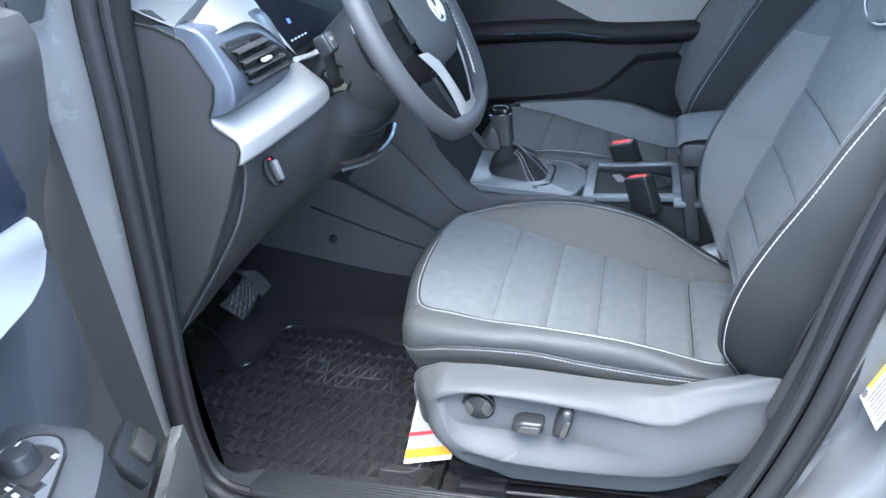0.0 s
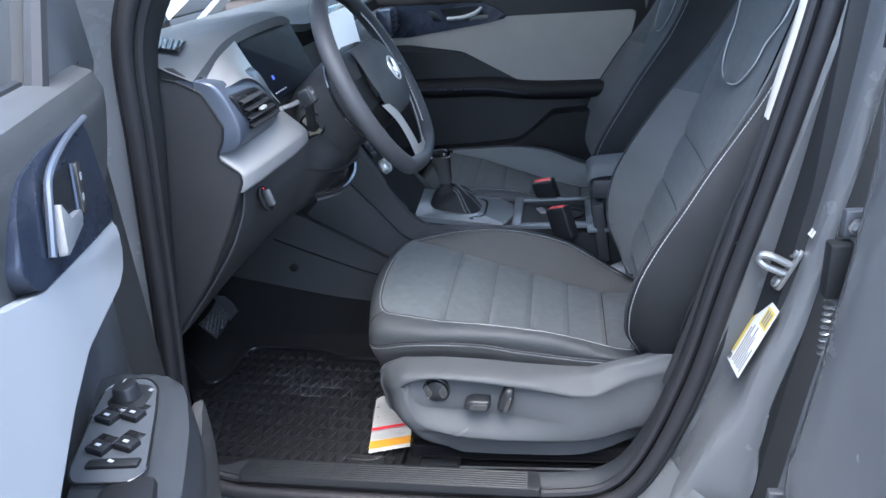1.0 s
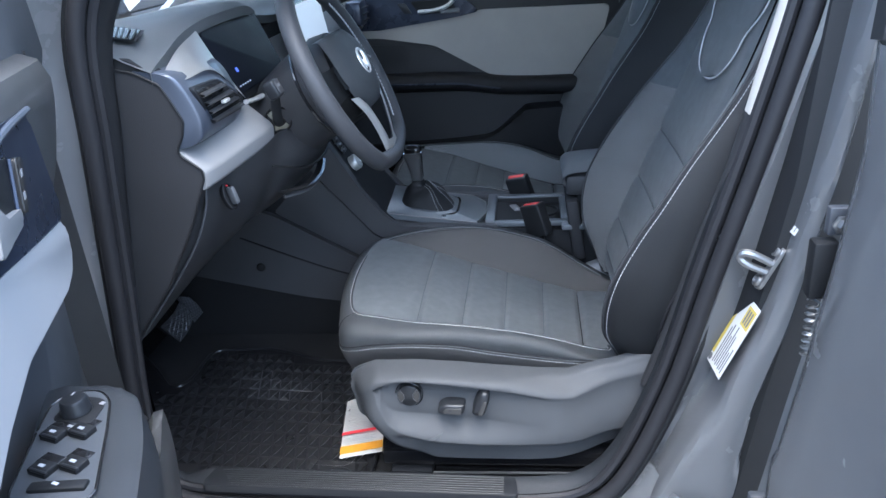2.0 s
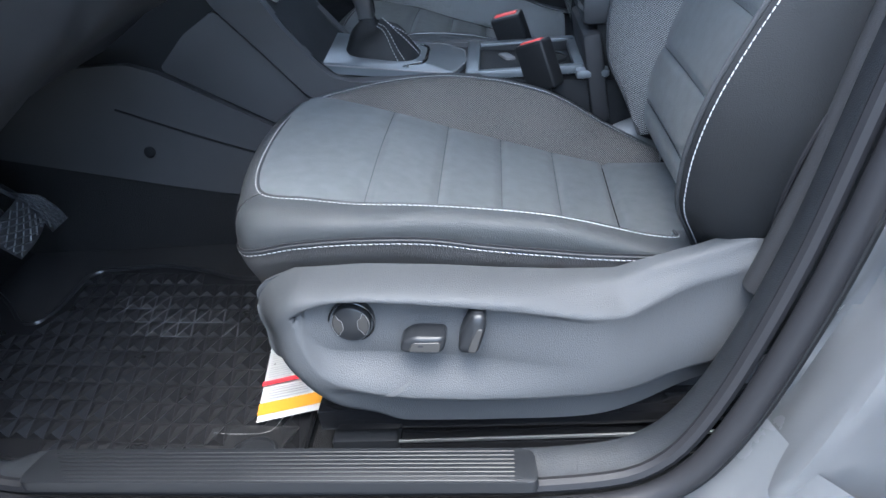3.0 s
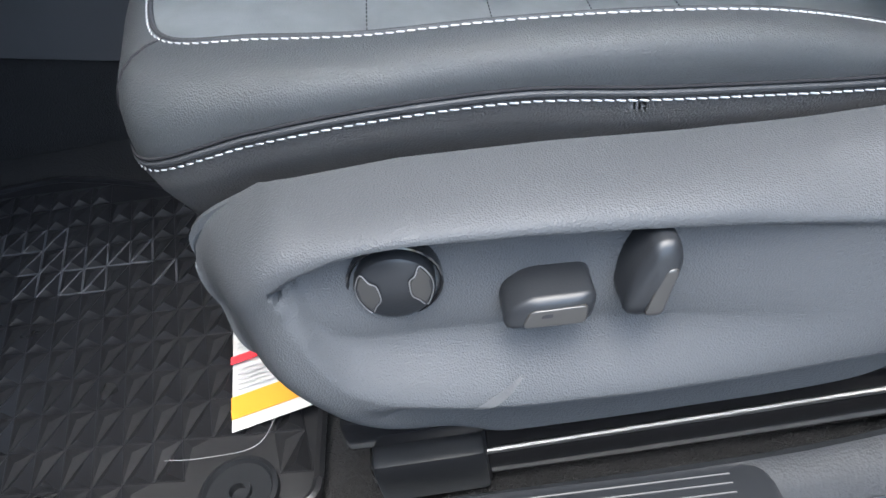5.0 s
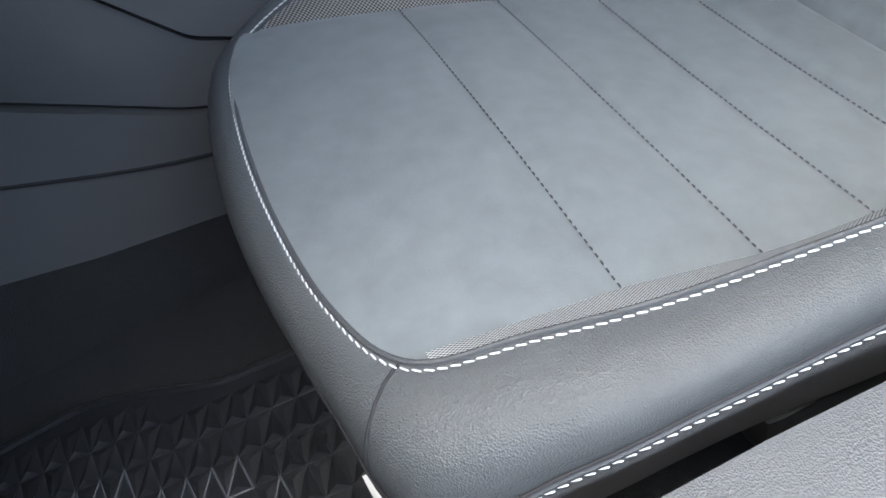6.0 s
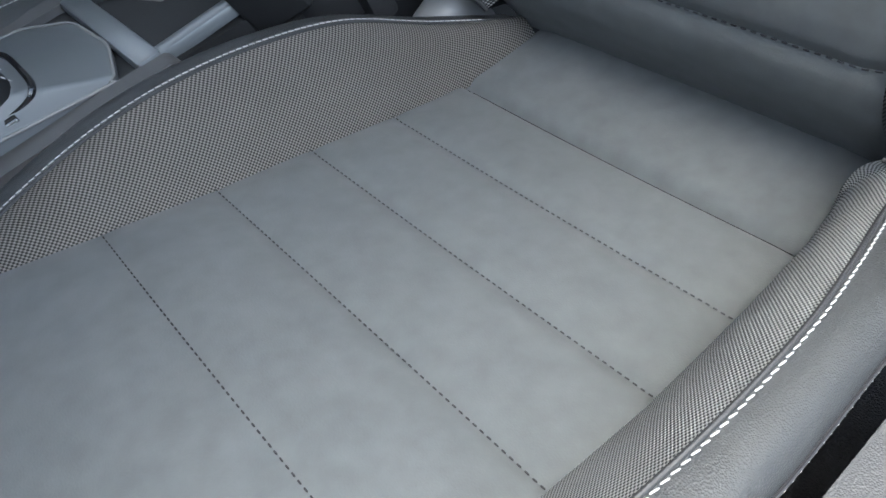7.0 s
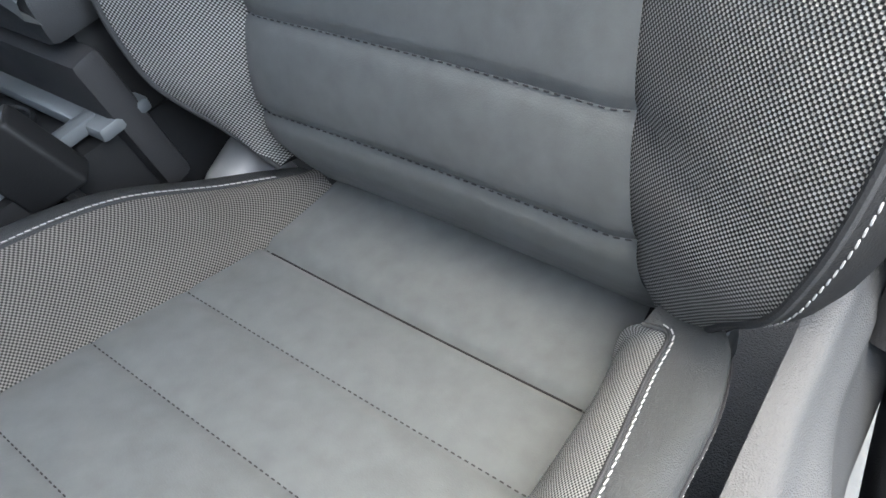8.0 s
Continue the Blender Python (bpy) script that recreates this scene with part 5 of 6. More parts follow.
        part("grille_slat", tube([gq(u, .1, .0052), gq(min(.95, u + .05), .9, .0052)], .0014, 6), SWITCH, g)
    part("foot_cover", sheet([[(-.36, y, .722 + .06 * smooth01(-.6, -.4, y)), (-.55, y, .76), (-.92, y, .78)] for y in (-.68, -.5, -.3, -.1)], .01), BLACK, d)
    # centre screen and dash face
    part("dash_face", patch([[(-.245, y, 1.165), (-.235, y, 1.10), (-.225, y, 1.03), (-.24, y, .96), (-.30, y, .90)] for y in (-.2, 0, .3, .69)], 14, 20, .006), PANEL, d)
    part("satin_band", patch([[(-.232, y, 1.14), (-.222, y, 1.10), (-.218, y, 1.06)] for y in (-.16, .1, .4, .69)], 12, 10, .006), SATIN, d)
    part("face_trim", tube([(-.205, -.18, 1.052), (-.205, .2, 1.052), (-.21, .68, 1.058)], .012, 8, True, .7), SILVER, d)
    far = part("far_vent", rbox((-.20, .60, 1.105), (.05, .10, .075), .012), PANEL_BLUE, d)
    for k in range(3):
        part("vent_slat", rbox((-.172, .60, 1.085 + k * .018), (.006, .08, .004), .001), SWITCH, far)
    ms = part("centre_screen", rbox((-.19, .03, 1.135), (.025, .25, .15), .008, Euler((0, -.15, 0)).to_matrix()), GLOSS, d, "glossy centre display")
    # the reflection on the glass is painted as pale colour with a faint glow
    part("screen_glass", rbox((-.1765, .03, 1.137), (.003, .22, .125), .001, Euler((0, -.15, 0)).to_matrix()), lit("pale lit display", (.85, .88, .92), .035), ms, "pale lit display")
    part("screen_knob", lathe([(.011, 0), (.011, .012), (.009, .014), (.001, .014)], Matrix.Translation((-.17, -.065, 1.095)) @ Vector((1, 0, .15)).to_track_quat("Z", "Y").to_matrix().to_4x4(), 20), SWITCH, ms)
    return d


dashboard()


# ---- steering wheel ----
WC, WN = Vector((-.008, -.372, 1.104)), Vector((.906, 0, .423))
WU, WV = Vector((-.423, 0, .906)), Vector((0, 1, 0))
ww = lambda a, b, h: WC + WV * a + WU * b + WN * h


def steering_wheel():
    s = thing("steering_wheel", WC, "black leather steering wheel with pale stitching and satin spokes", "steering wheel")
    rim = [ww(.183 * math.sin(t), (.183 if math.cos(t) > -.8 else .183 - .014 * smooth01(.8, 1.0, -math.cos(t))) * math.cos(t), .0) for t in [k * 2 * math.pi / 96 for k in range(97)]]
    part("rim", tube(rim, .0165, 14, False, .88), WHEEL, s, "black leather wheel rim")
    for t0, t1 in ((.75, 2.4), (-2.4, -.75)):
        for sg in (-1, 1):
            line = [ww(.1668 * math.sin(t), .1668 * math.cos(t), .004) for t in [t0 + (t1 - t0) * k / 60 for k in range(61)]]
            part("rim_stitching", stitches(line, .0060, .0018, .0011, .0042 * sg, WN), THREAD, s, "pale crossed rim stitching", True, "stuff")
    pad = part("airbag_cover", patch([[ww(a * w, b, h - .020 * abs(a) ** 3) for a in (-1, -.8, -.4, 0, .4, .8, 1)] for b, w, h in ((.074, .060, .010), (.070, .076, .024), (.045, .094, .034), (.012, .102, .038), (-.020, .098, .038), (-.048, .080, .034), (-.066, .058, .026), (-.071, .048, .010))], 34, 34, .006), LEATHER, s, "dark grey airbag cover")
    ring = [ww(.0225 * math.sin(t), .006 + .0225 * math.cos(t), .0385) for t in [k * 2 * math.pi / 32 for k in range(33)]]
    part("emblem_ring", tube(ring, .0024, 6, False), SATIN, pad, "round chrome emblem")
    part("emblem_disc", lathe([(.0215, 0), (.0205, .0012), (.001, .0012)], Matrix.Translation(ww(0, .006, .0362)) @ WN.to_track_quat("Z", "Y").to_matrix().to_4x4(), 28), SWITCH_INSET, pad)
    for sg in (-1, 1):
        part("emblem_bar", tube([ww(sg * .015, .021, .0385), ww(sg * .006, -.008, .0385), ww(0, .007, .0385)], .0022, 6), SATIN, pad)
        part("spoke", patch([[ww(sg * .070, .028, .012), ww(sg * .11, .026, .010), ww(sg * .172, .030, .002)], [ww(sg * .072, 0, .018), ww(sg * .11, .0, .014), ww(sg * .172, 0, .004)], [ww(sg * .066, -.03, .012), ww(sg * .11, -.028, .010), ww(sg * .170, -.034, .002)]], 14, 14, .008), BLACK, s)
        part("spoke_buttons", patch([[ww(sg * .082, .022, .019), ww(sg * .115, .020, .017)], [ww(sg * .084, -.018, .021), ww(sg * .118, -.016, .018)]], 6, 6, .004), BLACK, s, "black wheel buttons")
        for k in range(3 if sg > 0 else 0):
            part("button_mark", rbox(ww(sg * (.090 + .010 * k), .008 - .004 * k, .0235), (.001, .005, .004), 0, Euler((0, -.43, 0)).to_matrix()), WHITE, s)
        part("lower_spoke", patch([[ww(sg * .058, -.052, .020), ww(sg * .080, -.040, .020), ww(sg * .104, -.034, .014)], [ww(sg * .044, -.085, .019), ww(sg * .058, -.078, .020), ww(sg * .074, -.072, .014)], [ww(sg * .026, -.122, .014), ww(sg * .040, -.118, .015), ww(sg * .054, -.112, .009)], [ww(sg * .012, -.150, .007), ww(sg * .028, -.152, .007), ww(sg * .046, -.150, .003)]], 18, 10, .006), SATIN, s, "satin lower spoke")
    part("lower_bridge", patch([[ww(-.030, -.136, .012), ww(0, -.140, .013), ww(.030, -.136, .012)], [ww(-.046, -.165, .004), ww(0, -.168, .004), ww(.046, -.165, .004)]], 6, 20, .006), SATIN, s)
    part("hub_back", lathe([(.075, -.05), (.085, -.03), (.080, .0), (.06, .012), (.001, .012)], Matrix.Translation(WC) @ WN.to_track_quat("Z", "Y").to_matrix().to_4x4(), 28), BLACK, s)
    return s


steering_wheel()


def steering_column():
    c = thing("steering_column", (-.12, -.372, 1.03), "dark steering column cover with a stalk", "steering column")
    part("shroud", patch([[ww(.090 * math.sin(t) * k, .084 * math.cos(t) * k - q, h) for t in [j * math.pi / 6 for j in range(13)]] for h, k, q in ((-.045, .98, .0), (-.09, 1.0, .006), (-.14, .95, .015), (-.20, .85, .02), (-.26, .8, .02))], 20, 48, .004), COLUMN, c)
    part("gap_ring", tube([ww(.0925 * math.sin(t), .0865 * math.cos(t) - .003, -.062) for t in [k * 2 * math.pi / 40 for k in range(41)]], .003, 6, False), GLOSS, c)
    well = Matrix.Translation(ww(-.090, -.006, -.125)) @ (WN * .35 - WV).to_track_quat("Z", "Y").to_matrix().to_4x4()
    part("stalk_well", lathe([(.024, -.012), (.024, .004), (.0222, .0055), (.0195, .001), (.001, .001)], well, 28), GLOSS, c)
    stalk = part("stalk", tube(cr([ww(-.088, -.010, -.122), ww(-.112, -.008, -.118), ww(-.126, .008, -.105), ww(-.138, .028, -.090), ww(-.150, .044, -.078)], 24), .0085, 10, True, .8, None), BLACK, c, "black indicator stalk")
    part("stalk_tip", rbox(ww(-.152, .044, -.077), (.022, .026, .030), .005, Euler((0, -.43, 0)).to_matrix(), 3), SWITCH, stalk)
    part("tip_frame", rbox(ww(-.152, .045, -.0655), (.0016, .020, .024), .0006, Euler((0, -.43, 0)).to_matrix()), COLUMN, stalk)
    part("stalk_mark", rbox(ww(-.152, .047, -.0645), (.001, .010, .005), 0, Euler((0, -.43, 0)).to_matrix()), WHITE, stalk)
    return c


steering_column()


# ---- centre console ----
CY0, CY1 = -.085, .145


def console():
    c = thing("centre_console", (.1, .03, .39), "dark grey centre console with cup holders", "console")
    Y = lambda y0: (lambda a, b, q: (a, y0 - q, b))
    o = [(-.80, .40), (.62, .40), (.62, .64), (.42, .655), (.19, .672), (.05, .676), (-.01, .688), (-.05, .735), (-.10, .81), (-.156, .905), (-.20, .96), (-.30, .98), (-.80, .86)]
    part("body", prism(o, Y(CY1), 0, CY1 - CY0 - .012, .006), BLACK, c)
    o = [(-.157, .912), (-.082, .780), (-.040, .722), (-.012, .694), (.02, .685), (.19, .680), (.235, .678), (.235, .652), (.05, .645), (-.020, .648), (-.060, .668), (-.120, .742), (-.188, .822), (-.21, .87), (-.19, .90)]
    part("upper_rail", prism(rounded(o, .01), Y(CY0 + .02), 0, .026, .007, 3), CONSOLE_SIDE, c, "padded console side rail")
    o = [(-.19, .815), (-.122, .735), (-.062, .660), (-.02, .640), (.05, .632), (.05, .56), (-.05, .585), (-.10, .605), (-.305, .727), (-.25, .78)]
    part("side_panel", prism(rounded(o, .01), Y(CY0 + .015), 0, .012, .003), CONSOLE_SIDE, c)
    o = [(-.31, .722), (-.10, .598), (-.05, .578), (.05, .55), (.3, .50), (.3, .44), (.05, .452), (-.136, .481), (-.254, .498), (-.349, .519), (-.70, .60), (-.7, .74), (-.36, .74)]
    part("lower_panel", prism(rounded(o, .01), Y(CY0 + .015), 0, .018, .003), CONSOLE_SIDE, c)
    part("carpet_side", prism([(.3, .45), (-.136, .489), (-.349, .527), (-.70, .61), (-.7, .386), (.3, .386)], Y(CY0 + .015), 0, .012, .002), CARPET, c, "black carpet on the tunnel side")
    part("panel_crease", tube(cr([(-.40, CY0 - .004, .665), (-.27, CY0 - .004, .61), (-.14, CY0 - .004, .562), (.0, CY0 - .004, .53)], 16), .0022, 6), BLACK, c)
    part("floor_stud", lathe([(.010, 0), (.010, .004), (.006, .006), (.001, .006)], pose(-.36, CY0 - .004, .585, 90), 16), BLACK, c)
    # far rail, seen over the top
    o = [(-.157, .912), (-.082, .780), (-.012, .694), (.02, .685), (.19, .680), (.40, .668), (.40, .640), (.05, .642), (-.06, .668), (-.188, .822)]
    part("upper_rail", prism(rounded(o, .01), Y(CY1 + .006), 0, .026, .006, 3), CONSOLE_SIDE, c)
    # sloping stack with climate controls
    zs = lambda x: lerp_list([-.2, -.157, -.082, -.04, -.012, .02, .19, .42], [.95, .905, .774, .716, .690, .681, .676, .664], x)
    part("stack_face", sheet([[(x, y, zs(x) - .012) for y in (CY0 + .02, .03, CY1 - .02)] for x in (-.2, -.157, -.12, -.082, -.05)], .005), GLOSS, c)
    for k in range(4):
        part("stack_button", rbox((-.150 + .008 * k, -.035 + .001 * k, .902 - .013 * k), (.014, .035, .005), .002, Euler((0, radians(58), 0)).to_matrix()), SWITCH, c)
        part("stack_mark", rbox((-.146 + .008 * k, -.035 + .001 * k, .9045 - .013 * k), (.003, .014, .0008), 0, Euler((0, radians(58), 0)).to_matrix()), WHITE, c)
    part("stack_dial", lathe([(.019, 0), (.019, .014), (.017, .017), (.014, .0172), (.013, .0155), (.001, .0155)], Matrix.Translation((-.108, -.03, .826)) @ Vector((.85, 0, .52)).to_track_quat("Z", "Y").to_matrix().to_4x4(), 28), SATIN, c, "satin climate dial")
    # top plate round the lever, cup well
    o = rounded([(-.040, CY0 + .022), (.185, CY0 + .022), (.205, .0), (.20, .075), (.16, CY1 - .02), (-.040, CY1 - .02)], .012)
    part("top_plate", prism(o, lambda a, b, q: (a, b, zs(a) + q), -.01, .004, .002), CONSOLE_PLATE, c, "satin grey console plate")
    part("plate_edge", tube(cr([(a, b, zs(a) + .004) for a, b in o], 80), .0016, 6, False), SILVER, c, "pale plate edging")
    for (x0, x1, y0, y1) in ((.215, .400, CY0 + .018, CY0 + .036), (.215, .400, CY1 - .038, CY1 - .018), (.205, .228, CY0 + .018, CY1 - .018), (.385, .438, CY0 - .004, CY1 - .018)):
        part("cup_rim", rbox(((x0 + x1) / 2, (y0 + y1) / 2, .676 - .03 * ((x0 + x1) / 2 - .2)), (x1 - x0, y1 - y0, .014), .004), CONSOLE_PLATE, c, "satin grey cup holder rim")
    part("cup_floor", rbox((.305, .03, .585), (.17, .16, .008), .002), BLACK, c)
    for y in (CY0 + .037, CY1 - .039):
        part("cup_wall", rbox((.305, y, .64), (.17, .004, .07), .001), BLACK, c)
    part("cup_divider", rbox((.30, .03, .652), (.010, .15, .02), .003), CONSOLE_PLATE, c)
    part("cup_clip", rbox((.275, .06, .662), (.02, .04, .016), .004, Euler((0, 0, .4)).to_matrix()), SILVER, c)
    part("cup_ring", tube([(.345 + .035 * math.cos(t), .03 + .035 * math.sin(t), .668) for t in [k * 2 * math.pi / 32 for k in range(33)]], .003, 6, False), BLACK, c)
    return c


console()


def gear_lever():
    g = thing("gear_lever", (.045, .03, .69), "gear lever with satin grip and black leather boot", "gear lever")
    def boot_at(t, r, lift=0.0):
        ca, sa = math.cos(t), math.sin(t)
        x = .052 + .074 * math.copysign(abs(ca) ** .7, ca) * r + (.036 - .050) * (1 - r)
        y = .030 + .060 * math.copysign(abs(sa) ** .7, sa) * r
        z = .688 + .032 * (1 - r ** 4) + .052 * max(0.0, 1 - r * 1.22) ** 1.1
        z += .008 * math.sin(3 * t + r * 9) * r * (1 - r) * 3 + .008 * math.exp(-((x - .088) / .020) ** 2) * (1 - r ** 6)
        return Vector((x + lift * ca, y + lift * sa, z + lift))
    rs = [1, .96, .9, .8, .7, .6, .5, .42, .35, .3, .27]
    bt = part("boot", sheet([[boot_at(k * 2 * math.pi / 40, r) for k in range(41)] for r in rs], .002), LEATHER_SIDE, g, "black leather boot with pale stitching")
    for t in (-1.15, -.95, -.15, .1):
        part("boot_stitching", stitches(cr([boot_at(t, r, .001) for r in rs], 40), .004, .002, .0006), THREAD, bt, "", True, "stuff")
    part("boot_frame", tube([(.052 + .084 * math.copysign(abs(math.cos(t)) ** .4, math.cos(t)), .03 + .068 * math.copysign(abs(math.sin(t)) ** .5, math.sin(t)), .689) for t in [k * 2 * math.pi / 48 for k in range(49)]], .0034, 8, False), GLOSS, g, "gloss black boot frame")
    part("indicator", rbox((.05, -.0455, .6905), (.12, .014, .005), .002), GLOSS, g, "gear indicator strip")
    for k in range(5):
        part("indicator_mark", rbox((.012 + .018 * k, -.0455, .6933), (.004, .005, .0006), 0), WHITE, g)
    def ring(z, cx, a, b, p=.55):
        return [(cx + a * math.copysign(abs(math.cos(t)) ** p, math.cos(t)), .03 + b * math.copysign(abs(math.sin(t)) ** p, math.sin(t)), z + .12 * (cx - .034)) for t in [k * 2 * math.pi / 32 for k in range(33)]]
    part("stem", sheet([ring(.736, .040, .022, .020, .9), ring(.748, .038, .017, .015, .9), ring(.766, .036, .0135, .012, .9)], .002), LEATHER_SIDE, g)
    gr = part("grip", sheet([ring(.758, .037, .012, .010), ring(.762, .036, .0145, .013), ring(.785, .034, .0155, .0135), ring(.806, .031, .0185, .0155), ring(.822, .029, .0225, .0185), ring(.832, .028, .0235, .0195)], .002), GUNMETAL, g, "dark satin metal grip")
    part("grip_top", sheet([ring(.832, .028, .0237, .0197), ring(.840, .028, .0237, .0197), ring(.847, .028, .021, .017), ring(.851, .028, .014, .011), ring(.852, .028, .002, .002)], .001), GLOSS, gr, "gloss black grip top")
    part("grip_ring", tube([Vector(q) for q in ring(.8335, .028, .0241, .0201)], .0014, 6, False), CHROME, gr)
    part("grip_insert", sheet([[(x, .03 + dy * w, z) for dy in (-.008, 0, .008)] for x, z, w in ((.0515, .768, .8), (.0508, .79, .9), (.0510, .812, 1.1), (.0515, .828, 1.3))], .003), BLACK, gr)
    return g


gear_lever()


def armrest_box():
    a = thing("armrest_box", (.52, .03, .66), "dark armrest box with blue-grey padded lid", "armrest")
    part("box", rbox((.565, .01, .69), (.30, .16, .15), .02), BLACK, a)
    part("front_face", rbox((.418, .018, .66), (.03, .215, .15), .008, Euler((0, -.12, 0)).to_matrix()), PANEL, a)
    part("lid", patch([[(x, y, z - .014 * ((y + .01) / .08) ** 4) for y in (-.090, -.084, -.05, -.01, .03, .062, .070)] for x, z in ((.396, .784), (.387, .792), (.388, .804), (.405, .816), (.48, .822), (.62, .825), (.75, .825))], 30, 24, .012), DASH_TOP, a, "blue-grey padded lid")
    part("lid_side", rbox((.57, -.01, .770), (.352, .150, .05), .012), LEATHER_SIDE, a)
    return a


armrest_box()


def buckle(name, top, right, foot):
    """A belt buckle on its stalk. top and right: the ends of its upper edge; foot: where the stalk is fixed."""
    b = thing(name, foot, "black seat belt buckle with red release button", "belt buckle", "front belt buckles")
    top, right, foot = Vector(top), Vector(right), Vector(foot)
    mid = (top + right) / 2
    ax = (mid - foot).normalized()
    w = (right - top)
    w = (w - ax * w.dot(ax)).normalized()
    t = ax.cross(w)
    R = Matrix((w, t, ax)).transposed()
    c = mid + t * .011
    part("housing", rbox(c - ax * .038, (.058, .030, .078), .005, R, 3), BLACK, b)
    part("button_frame", rbox(c - ax * .0005, (.054, .025, .004), .002, R), SWITCH_INSET, b, "grey frame round the button")
    part("release_button", rbox(c + ax * .0002, (.042, .012, .007), .002, R), BUCKLE_RED, b, "red release button")
    part("stalk", tube(cr([c - ax * .066, (c - ax * .066).lerp(foot, .5), foot], 10), .015, 8, True, .5), BLACK, b)
    return b


buckle("belt_buckle", (.287, -.060, .708), (.332, -.097, .737), (.360, -.108, .55))
buckle("belt_buckle", (.253, .134, .707), (.296, .116, .733), (.325, .150, .55))


# ---- footwell ----
def floor_mat():
    m_ = thing("floor_mat", (-.25, -.42, .385), "black rubber floor mat with pyramid tread", "floor mat")
    o = [(.005, -.654), (-.30, -.654), (-.405, -.625), (-.44, -.575), (-.455, -.548), (-.50, -.515), (-.565, -.470), (-.67, -.43), (-.69, -.30), (-.66, -.268), (-.625, -.262), (-.575, -.292), (-.535, -.336), (-.505, -.338), (-.49, -.30), (-.488, -.20), (-.47, -.178), (-.345, -.170), (-.28, -.190), (-.20, -.225), (.005, -.24)]
    ro = rounded(o, .02, 4)
    rise = lambda x: .09 * smooth01(-.52, -.72, x) ** 1.3
    part("sheet", prism(ro, lambda a, b, q: (a, b, q + rise(a)), .386, .396, .002), MAT, m_)
    line = [Vector((a, b, .398 + rise(a))) for a, b in ro]
    part("edge_bead", tube(line + line[:1], .0042, 6, False), MAT, m_)

    def inside(x, y):
        hit, n = False, len(o)
        for i in range(n):
            (x1, y1), (x2, y2) = o[i], o[(i + 1) % n]
            if (y1 > y) != (y2 > y) and x < (x2 - x1) * (y - y1) / (y2 - y1) + x1:
                hit = not hit
        return hit

    # staggered rows of folded triangles, the whole lattice turned a little on the floor
    P, Q, turn = .0250, .0367, radians(-4.4)
    ct, sn = math.cos(turn), math.sin(turn)

    def node(i, j, h=0.0):
        a, b = (i - .46 * j) * P, j * Q
        x, y = -.142 + a * ct - b * sn, -.541 + a * sn + b * ct
        return Vector((x, y, .3968 + h + rise(x)))

    free = lambda *q: all(inside(v.x + a, v.y + b) for v in q for a in (-.002, .002) for b in (-.002, .002)) and all((v.x + .054) ** 2 + (v.y + .637) ** 2 > .029 ** 2 for v in q)
    bm, ribs, scuff, rnd = bmesh.new(), bmesh.new(), bmesh.new(), random.Random(4)
    for j in range(-3, 12):
        for i in range(-30, 24):
            a, b, c, d = node(i, j), node(i + 1, j), node(i, j + 1), node(i + 1, j + 1)
            if free(a, b, d):
                # raised triangle: a peak by its base, a ridge to its tip
                peak = bm.verts.new(node(i + .58, j + .06, .0090))
                va, vb, vd = (bm.verts.new(q) for q in (a.lerp(b, .03), b.lerp(a, .03), d))
                bm.faces.new((va, peak, vd))
                bm.faces.new((peak, vb, vd))
                bm.faces.new((va, vb, peak))
                join(ribs, tube([a, b], .0008, 4))
                join(ribs, tube([b, d], .0007, 4))
                m = (a + b + d) / 3
                e = ((m.x + .265) / .135) ** 2 + ((m.y + .355 + .35 * (m.x + .265)) / .050) ** 2
                if e < 1 and rnd.random() > .15 + .35 * e:
                    join(scuff, tube([a + Vector((0, 0, .0004)), d + Vector((0, 0, .0006))], .0011, 5))
                    join(scuff, tube([b + Vector((0, 0, .0004)), d + Vector((0, 0, .0006))], .0011, 5))
                    if rnd.random() < .7:
                        join(scuff, tube([a + Vector((0, 0, .0004)), b + Vector((0, 0, .0004))], .0011, 5))
            if free(a, d, c):
                # low triangle between: a small ridge from its corner
                top = bm.verts.new(node(i + .34, j + .74, .0022))
                va, vd, vc = (bm.verts.new(q) for q in (a, d, c))
                bm.faces.new((va, vd, top))
                bm.faces.new((vd, vc, top))
                bm.faces.new((vc, va, top))
    part("tread", bm, MAT, m_, "raised pyramid tread", False, "stuff")
    part("tread_line", ribs, MAT, m_, "", True, "stuff")
    part("tread_scuff", scuff, PEDAL, m_, "scuffed paler tread ridges", True, "stuff")
    part("retainer", lathe([(.030, 0), (.030, .006), (.0265, .0075), (.0245, .004), (.010, .004), (.010, .0075), (.006, .0075), (.0055, .001), (.001, .001)], Matrix.Translation((-.054, -.637, .396)), 32), SWITCH, m_, "round black mat retainer")
    return m_


floor_mat()


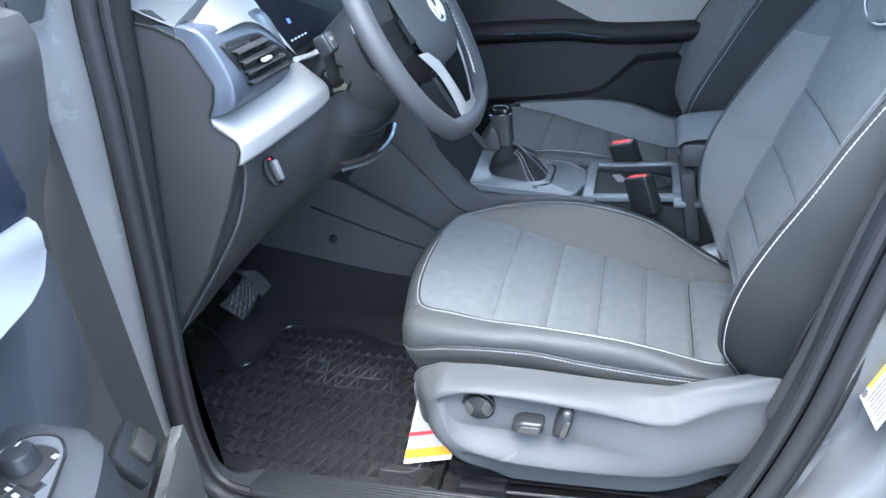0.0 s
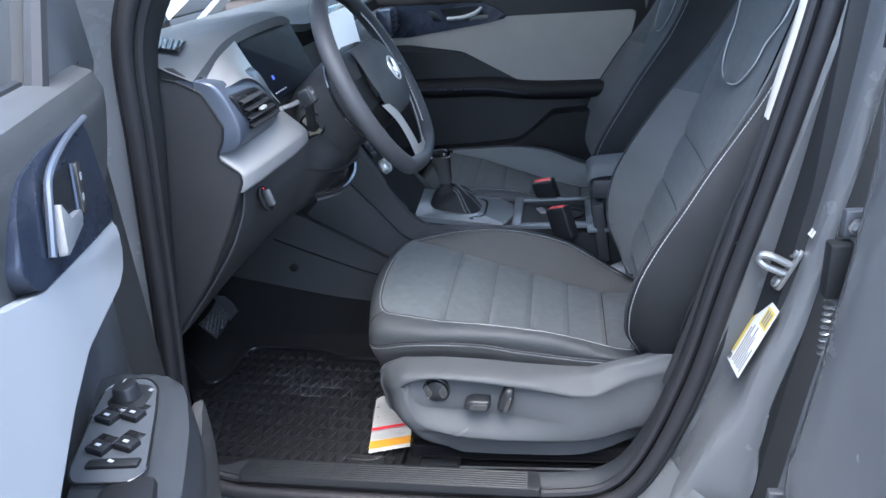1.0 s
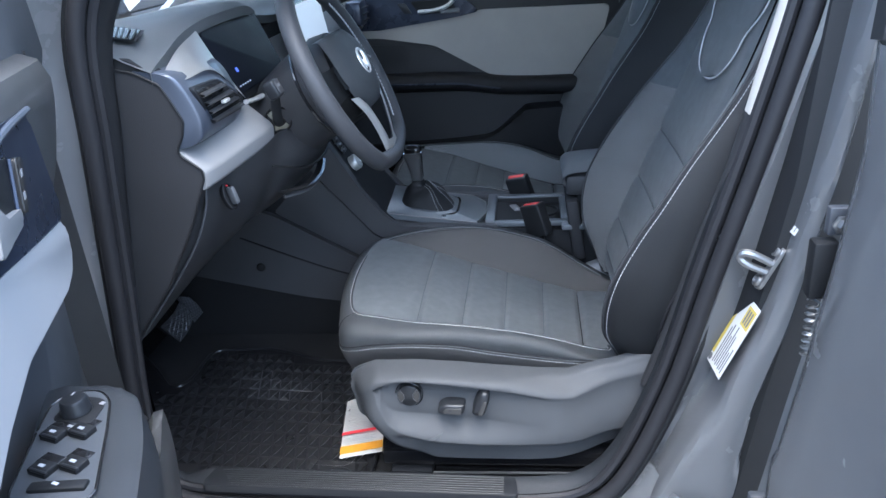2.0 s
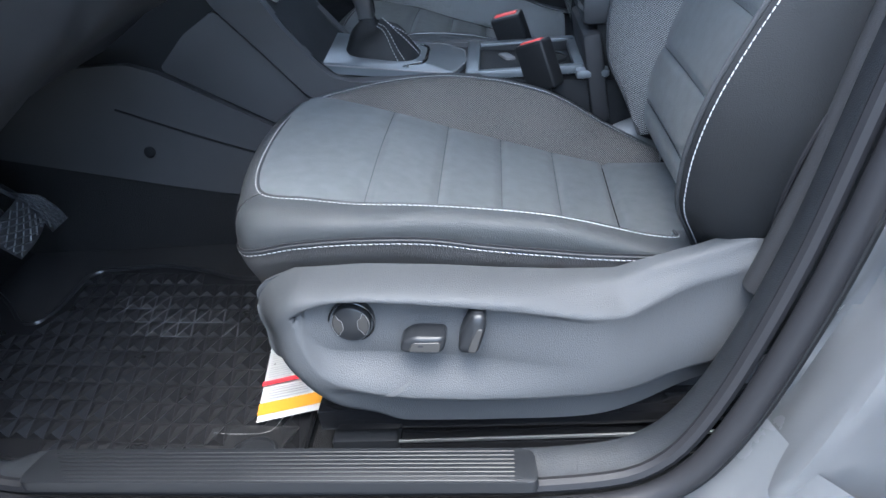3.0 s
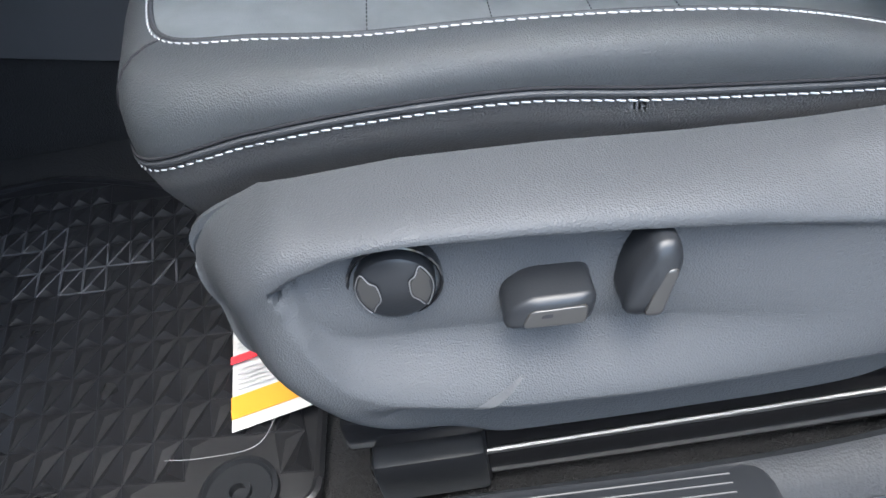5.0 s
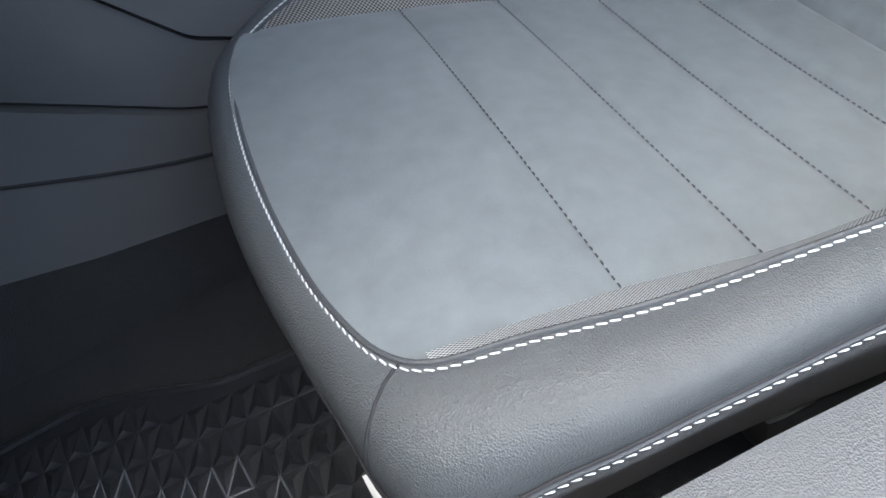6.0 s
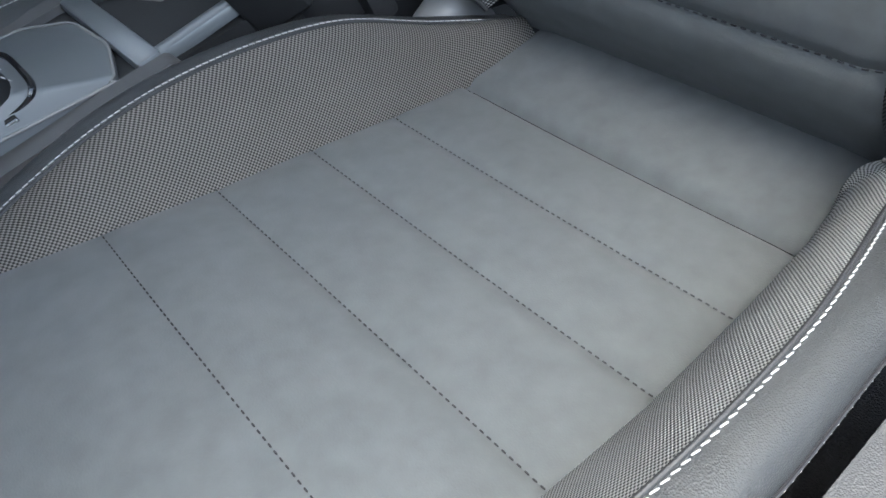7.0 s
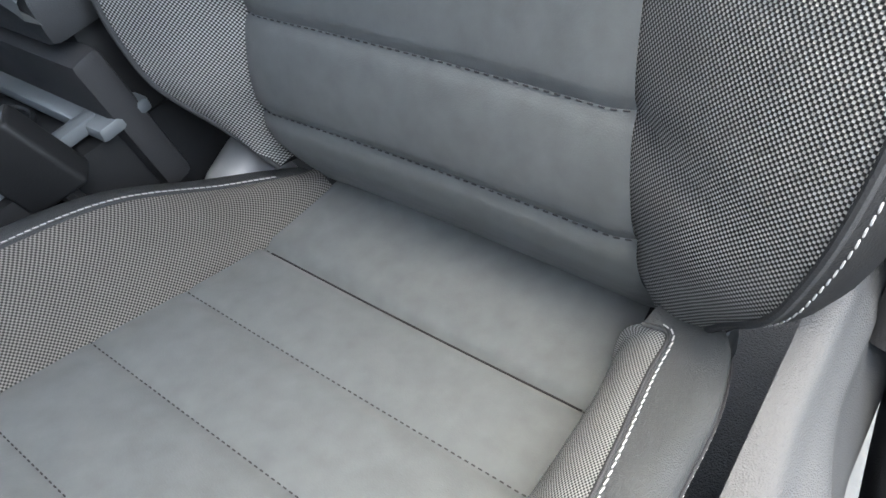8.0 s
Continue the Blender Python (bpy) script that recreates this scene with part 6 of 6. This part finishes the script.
def safety_tag():
    t = thing("safety_tag", (-.03, -.59, .40), "white paper safety tag with red and yellow bands", "tag")
    o = Vector((-.0645, -.587, .4045))
    e1 = Vector((.085, .012, .0))
    e2 = Vector((-.012, .10, .0))
    e1n = e1.normalized()
    e2n = (e2 - e1n * e2.dot(e1n)).normalized()
    n = e1n.cross(e2n)
    n = n if n.z > 0 else -n
    w = lambda a, b, q: o + e1n * a + e2n * b + n * (q + .010 * (a / .085) ** 2 + .004 * math.sin(b * 20))
    part("card", prism([(0, 0), (.085, 0), (.085, .195), (0, .195)], w, 0, .0005), PAPER, t, "", False)
    band = lambda b0, b1, mat, nm: part(nm, prism([(.0, b0), (.085, b0), (.085, b1), (.0, b1)], w, .0006, .0008), mat, t, "", False)
    band(.011, .032, YELLOW, "yellow_band")
    band(.066, .0745, RED, "red_band")
    for k, (b, ln) in enumerate(((.048, .06), (.053, .066), (.058, .058), (.063, .064), (.068, .05), (.092, .06), (.097, .055), (.102, .064), (.107, .06), (.112, .05), (.118, .06), (.123, .055), (.128, .06), (.134, .05), (.139, .062), (.145, .055), (.151, .06), (.157, .064), (.163, .05), (.170, .06), (.177, .055))):
        b -= .010
        part("print_line", prism([(.006, b), (.006 + ln, b), (.006 + ln, b + .0016), (.006, b + .0016)], w, .0009, .0011), FAINT_INK, t, "", False)
    part("eyelet", prism([(.038 + .0014 * math.cos(k * .6), .0055 + .0014 * math.sin(k * .6)) for k in range(11)], w, .0006, .0009), INK, t, "", False)
    for text, b, size in (("SAFETY INFORMATION", .0185, .0054), ("INSTALLING FLOORMATS", .0275, .0054)):
        cu = bpy.data.curves.new("words", "FONT")
        cu.body, cu.size, cu.align_x = text, size, "CENTER"
        tmp = bpy.data.objects.new("words", cu)
        me = bpy.data.meshes.new_from_object(tmp)
        bpy.data.objects.remove(tmp)
        for v in me.vertices:
            v.co = w(.042 - v.co.x, b - v.co.y, .0010)
        me.materials.append(INK)
        ob = new("words", me)
        ob.parent, ob.matrix_parent_inverse = t, t.matrix_basis.inverted()
    part("string", tube(cr([w(.038, .0055, .001), (-.045, -.600, .402), (-.085, -.606, .405), (-.115, -.604, .406)], 24), .0002, 5), THREAD, t, "thin pale string")
    return t


safety_tag()


def pedal(name, corners, label, back):
    """A ribbed rubber pedal pad on an arm. corners: lower outer, lower inner, upper inner, upper outer."""
    a, b, c, d = (Vector(q) for q in corners)
    p = thing(name, (a + b + c + d) / 4, label, "pedal")
    n = (b - a).cross(d - a).normalized()
    n = n if n.x > 0 else -n
    at = lambda u, v, h: (a * (1 - u) * (1 - v) + b * u * (1 - v) + c * u * v + d * (1 - u) * v) + n * (h + .006 * math.sin(math.pi * v))
    part("pad", sheet([[at(u / 8, v / 8, .006) for u in range(9)] for v in range(9)], .012), PEDAL, p)
    for k in range(-3, 7):
        for sgn in (0, 1):
            pts = []
            for j in range(13):
                v = j / 12
                u = k / 5 + (v if sgn == 0 else 1 - v) * .75
                if .04 < u < .96:
                    pts.append(at(u, .04 + v * .92, .0075))
            if len(pts) > 2:
                part("tread_rib", tube(pts, .0018, 5), PEDAL, p)
    m = (c + d) / 2
    part("arm", tube(cr([at(.5, .5, -.008), m + Vector((-.10, 0, .08)), m + Vector((-.22, 0, .22))], 12), .010, 8, True, .6), BLACK, p)
    return p


pedal("brake_pedal", ((-.470, -.420, .606), (-.470, -.361, .532), (-.470, -.279, .552), (-.474, -.312, .612)), "black rubber brake pedal with crosshatched tread", 0)
pedal("accelerator_pedal", ((-.490, -.245, .515), (-.490, -.195, .515), (-.495, -.236, .580), (-.500, -.292, .612)), "black rubber accelerator pedal with crosshatched tread", 0)
part_rest = thing("foot_rest", (-.62, -.60, .40), "black moulded foot rest beside the sill", "foot rest")
part("rest", rbox((-.60, -.62, .50), (.10, .09, .22), .02, Euler((0, -.5, 0)).to_matrix()), BLACK, part_rest)
kick = tagged(part("trim_kick", sheet([[(x, -.655, z) for z in (.39, .6, .8, 1.0)] for x in (-.95, -.6, -.37)], .01), PANEL), "dark kick panel of the footwell", "trim", kind="structure")
